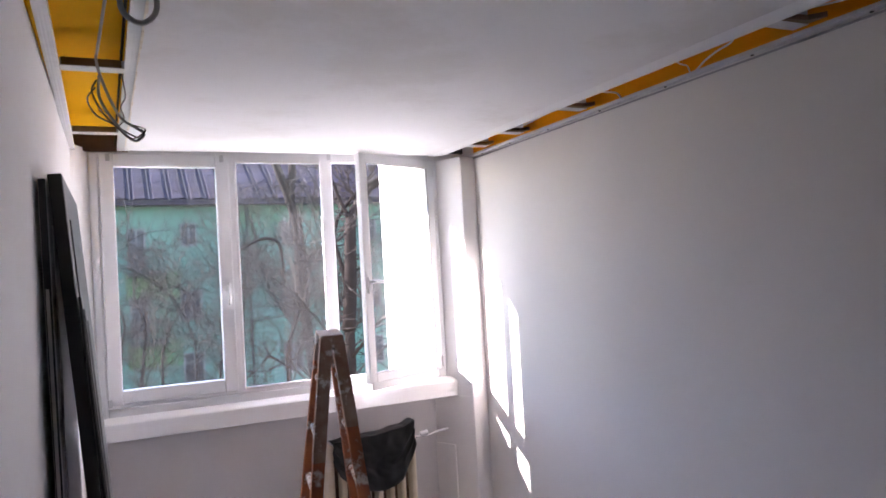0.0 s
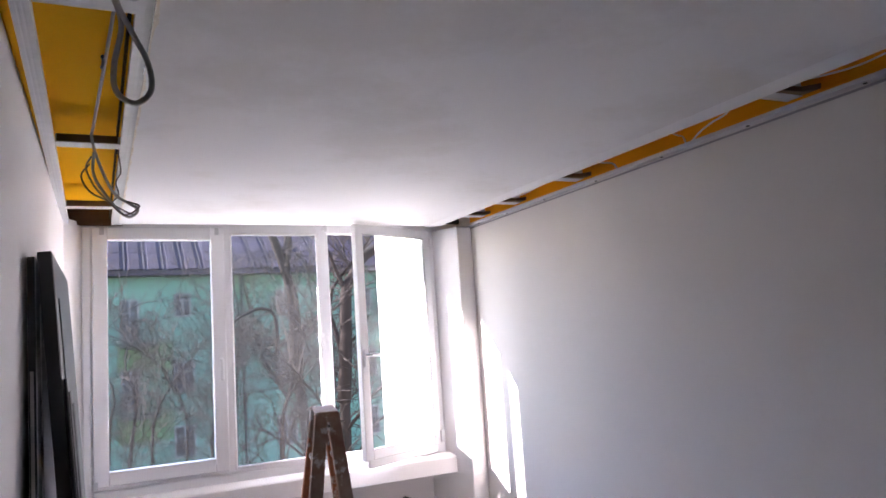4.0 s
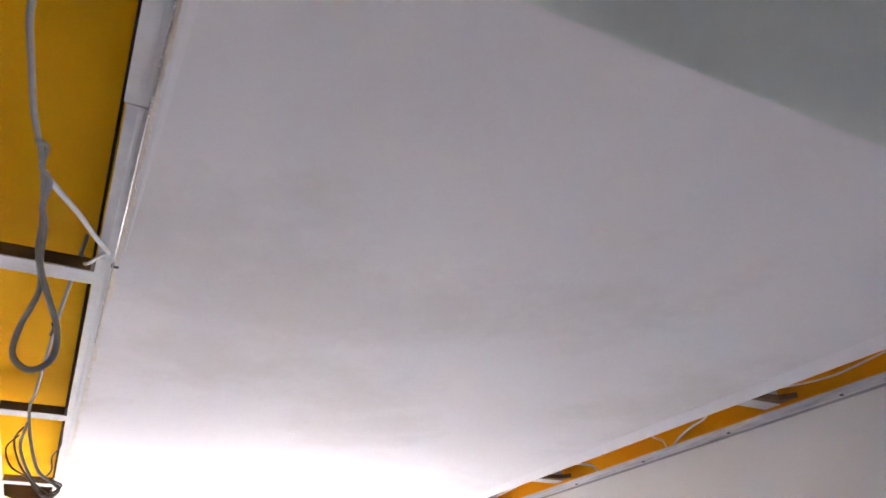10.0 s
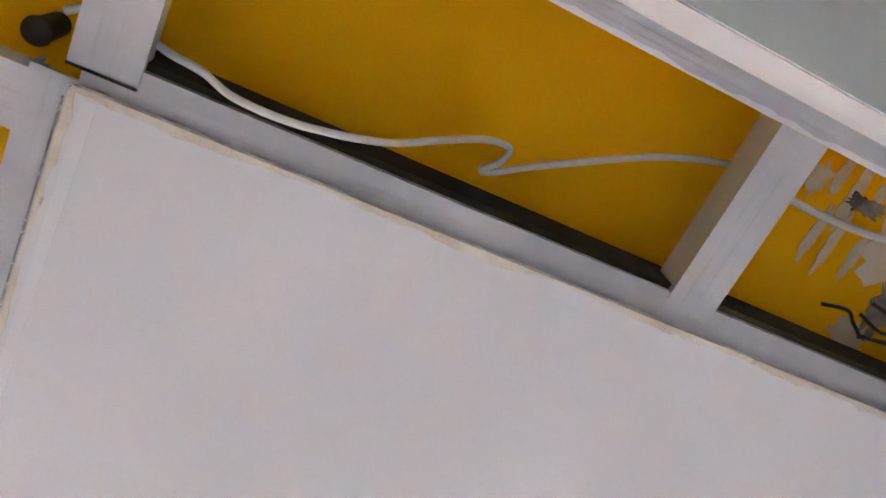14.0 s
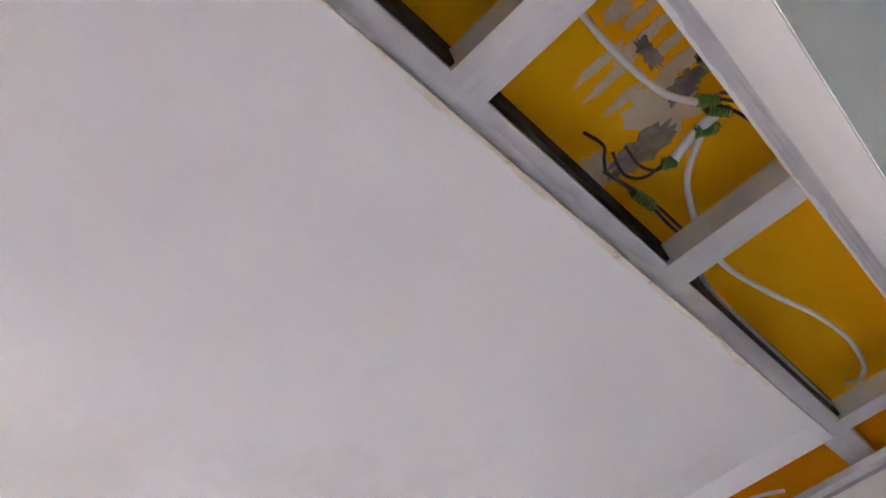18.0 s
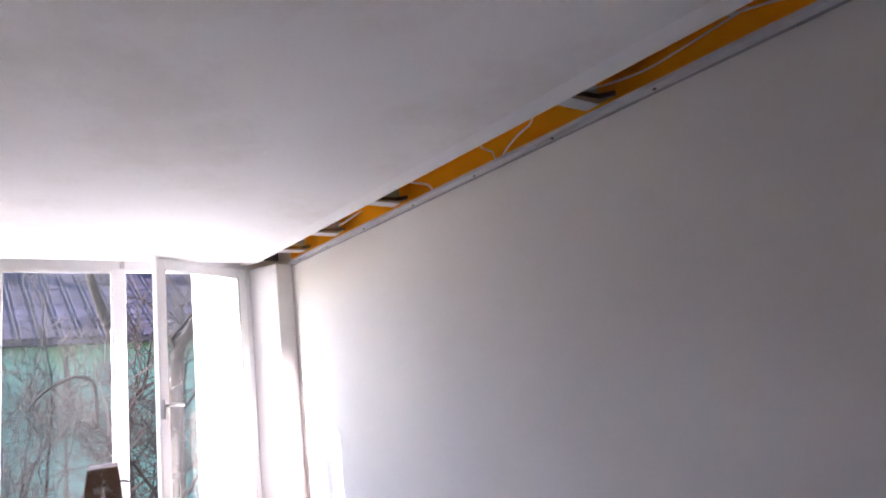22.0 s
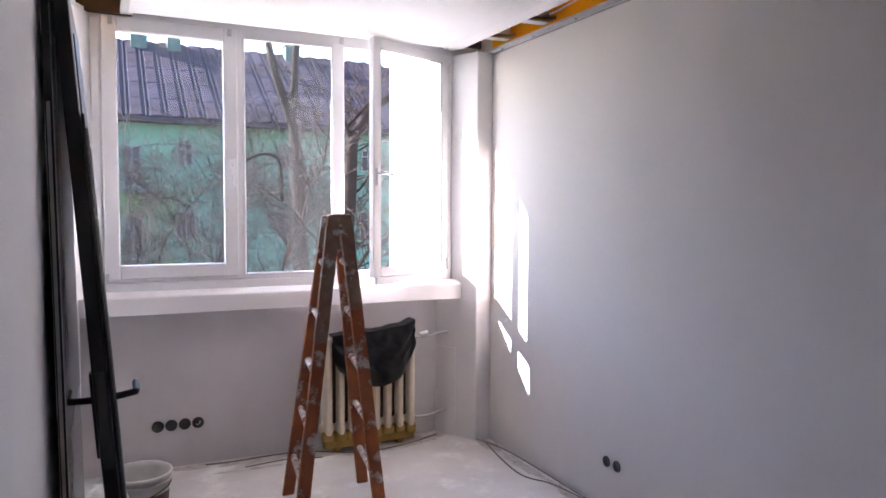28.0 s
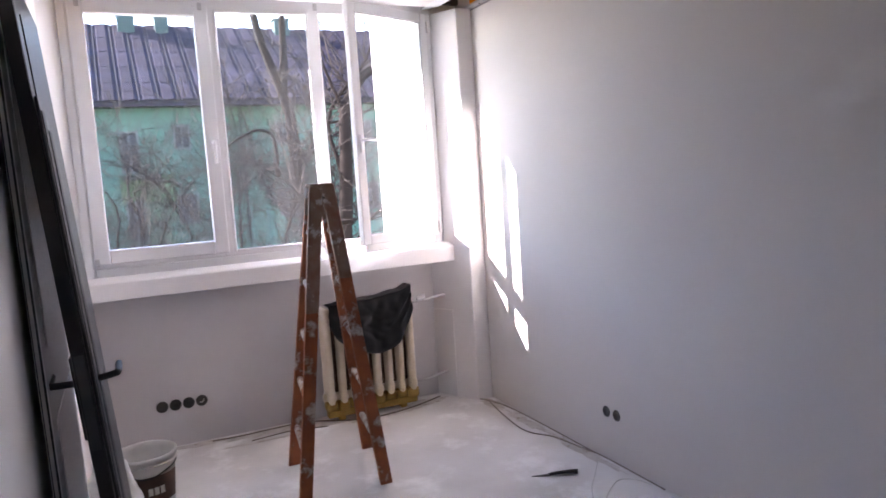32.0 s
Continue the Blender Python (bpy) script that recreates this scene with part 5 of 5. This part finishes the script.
def tree(name, base, height, seed, lean=(0, 0), spread=1.0, label="", radius=0.16, twigs=4, mat_twig="twig", boughs=()):
    """A bare winter tree: tapered trunk, limbs, and a crown of many fine twigs."""
    rnd = random.Random(seed)
    t = thing(name, label or "bare winter tree with a dense crown of fine twigs", "tree", "trees outside the window", at=base)
    verts, faces = [], []
    limbs = bmesh.new()

    def fine(a, b, ra, rb):
        way = (b - a).normalized()
        u = way.orthogonal().normalized()
        w = way.cross(u)
        n0 = len(verts)
        for p, r in ((a, ra), (b, rb)):
            for k in range(3):
                g = 2 * math.pi * k / 3
                verts.append(p + r * (u * math.cos(g) + w * math.sin(g)))
        for k in range(3):
            faces.append((n0 + k, n0 + (k + 1) % 3, n0 + 3 + (k + 1) % 3, n0 + 3 + k))

    def grow(start, way, length, r, level):
        r = min(r, 0.019 if level == 2 else 0.012) if level > 1 else min(r, 0.05)
        bend = 0.17 if level <= 1 else 0.24
        steps = max(4, int(length / 0.26))
        line, d = [start], way.normalized()
        for k in range(steps):
            d = (d + Vector((rnd.gauss(0, bend), rnd.gauss(0, bend), rnd.gauss(0.03, bend * 0.8)))).normalized()
            line.append(line[-1] + d * (length / steps))
        if level <= 1:
            tube(line, r, 7, limbs, r * 0.35)
        else:
            for k in range(steps):
                fine(line[k], line[k + 1], r * (1 - 0.7 * k / steps), r * (1 - 0.7 * (k + 1) / steps))
        if level >= twigs:
            return
        for c in range({0: 8, 1: 13, 2: 9, 3: 5}.get(level, 3)):
            at = rnd.uniform(0.25 if level else 0.35, 1.0)
            i = min(int(at * steps), steps - 1)
            side = Vector((rnd.gauss(0, 1), rnd.gauss(0, 1), rnd.gauss(0.35, 0.7))).normalized()
            nd = (d * 0.55 + side * spread).normalized()
            grow(line[i], nd, length * rnd.uniform(0.36, 0.62), r * 0.5, level + 1)

    trunk = smooth_line([(0, 0, 0), (lean[0] * 0.3, lean[1] * 0.3, height * 0.2), (lean[0] * 0.6, lean[1] * 0.6, height * 0.38), (lean[0], lean[1], height * 0.6)], 5)
    part("trunk", tube(trunk, radius, 10, None, radius * 0.6), M["bark"], t, smooth=True)
    top = trunk[-1]
    for c in range(5):
        a = 2 * math.pi * (c + rnd.random() * 0.7) / 5
        i = rnd.randint(len(trunk) // 2, len(trunk) - 1)
        grow(trunk[i], Vector((math.cos(a) * 0.8 * spread, math.sin(a) * 0.8 * spread, 0.8)), height * rnd.uniform(0.28, 0.45), radius * 0.22, 1)
    grow(top, Vector((lean[0] * 0.1, 0, 1)), height * 0.42, radius * 0.5, 1)
    for pts, r0, r1 in boughs:
        line = [p - Vector(base) for p in smooth_line(pts, 5)]
        tube(line, r0, 8, limbs, r1)
        for c in range(int(3 * (line[-1] - line[0]).length)):
            i = rnd.randint(1, len(line) - 1)
            side = Vector((rnd.gauss(0, 1), rnd.gauss(0, 1), rnd.gauss(0.25, 0.7))).normalized()
            grow(line[i], side, rnd.uniform(0.5, 1.2), r1 * 0.55, 2)
    part("limb_crown", limbs, M["bark"], t, smooth=True)
    me = bpy.data.meshes.new("twig_crown")
    me.from_pydata(verts, [], faces)
    me.materials.append(M[mat_twig])
    tw = new("twig_crown", me)
    tw.parent, tw["kind"] = t, "stuff"
    return t


tree("tree", (4.55, 13.0, -4.0), 9.0, 3, (-0.45, 0), 0.9, radius=0.19, twigs=3, label="thick grey bare tree with a forked trunk", boughs=(
    (((4.12, 13, 1.2), (4.06, 13, 2.9), (3.89, 13, 3.65), (3.45, 13, 5.05), (3.3, 13, 6.4)), 0.16, 0.07),
    (((3.9, 13, 3.5), (4.0, 13, 4.3), (4.05, 13, 5.4), (4.2, 13.1, 7.0)), 0.12, 0.05)))
tree("tree", (2.78, 9.0, -4.0), 7.2, 11, (0.05, 0), 1.1, radius=0.075, twigs=3, label="slender bare tree with a drooping pale bough", boughs=(
    (((2.82, 9, 1.6), (2.78, 9, 2.3), (2.55, 9, 2.46), (2.26, 9, 2.38), (1.98, 9, 2.2), (1.8, 9, 1.95)), 0.035, 0.02),))
tree("tree", (2.25, 11.0, -4.0), 7.6, 21, (0.1, 0), 0.9, radius=0.05, twigs=3, label="thin straight bare tree")
tree("tree", (0.1, 15.0, -4.0), 7.6, 23, (0.5, 0), 1.0, radius=0.07, twigs=3)
tree("tree", (-1.8, 16.0, -4.0), 8.0, 31, (0.7, 0), 1.1, radius=0.10)
tree("tree", (3.64, 8.0, -4.0), 8.2, 41, (0.10, 0), 0.9, radius=0.15, twigs=2, label="dark-trunked bare tree close to the window", boughs=(
    (((3.72, 8, 0.7), (3.80, 8, 1.66), (3.83, 8, 2.25), (3.87, 8, 2.7), (4.03, 8, 2.98), (4.21, 8, 3.25), (4.56, 8, 3.5)), 0.13, 0.075),
    (((3.85, 8, 2.4), (3.80, 8, 2.75), (3.66, 8, 3.1), (3.48, 8, 3.6)), 0.05, 0.02), (((3.81, 8, 1.7), (4.01, 8, 1.85), (4.26, 8, 2.2)), 0.03, 0.015)))
tree("tree", (1.2, 10.0, -4.0), 7.0, 61, (0.1, 0), 1.0, radius=0.04, twigs=3, label="low bushy bare tree close to the house", boughs=(
    (((1.22, 10, 1.5), (1.0, 10, 1.65), (0.6, 10, 1.58), (0.3, 10, 1.45)), 0.02, 0.01), ((((1.22, 10, 1.45), (1.4, 10, 1.6), (1.6, 10, 1.54)), 0.02, 0.012))))
tree("tree", (-0.15, 9.0, -4.0), 7.5, 71, (0.15, 0), 1.2, radius=0.045, twigs=3, label="low bushy bare tree close to the house")
tree("tree", (1.9, 12.0, -4.0), 6.6, 81, (0.2, 0), 1.2, radius=0.06, twigs=3, label="low bushy bare tree close to the house")
tree("tree", (0.62, 10.6, -4.0), 7.3, 95, (0.12, 0), 1.1, radius=0.045, twigs=3, label="low bushy bare tree close to the house")
tree("tree", (1.75, 9.4, -4.0), 6.9, 103, (-0.1, 0), 1.1, radius=0.04, twigs=3, label="low bushy bare tree close to the house")
tree("tree", (6.4, 17.0, -4.0), 9.0, 51, (0.2, 0), 1.1, radius=0.12)

bm = bmesh.new()
bmesh.ops.create_grid(bm, x_segments=40, y_segments=40, size=400)
for v in bm.verts:
    v.co.z = -4.0 + 0.2 * noise.noise(v.co * 0.05)
    v.co.y += 200
setting("ground", bm, M["soil"], "rough winter grass below the window", "ground")
# outside skin of the house round the window, so that daylight enters by the window alone
bm = box((-6, 0.43, -4), (WX0 - 0.09, 0.60, 6))
merge(bm, box((WX1, 0.43, -4), (8, 1.09, 6)))
merge(bm, box((-6, 0.10, 2.765), (8, 0.19, 6)))
merge(bm, box((WX0, 0.43, -4), (WX1, 0.60, 0.98)))
setting("wall_outer", bm, M["plaster"], "outer skin of the house wall")
setting("wall_lower_storey", box((-1.6, -6.4, -4.0), (XW + 0.25, 0.425, -0.204)), M["plaster"], "plain storey of the house below the room")
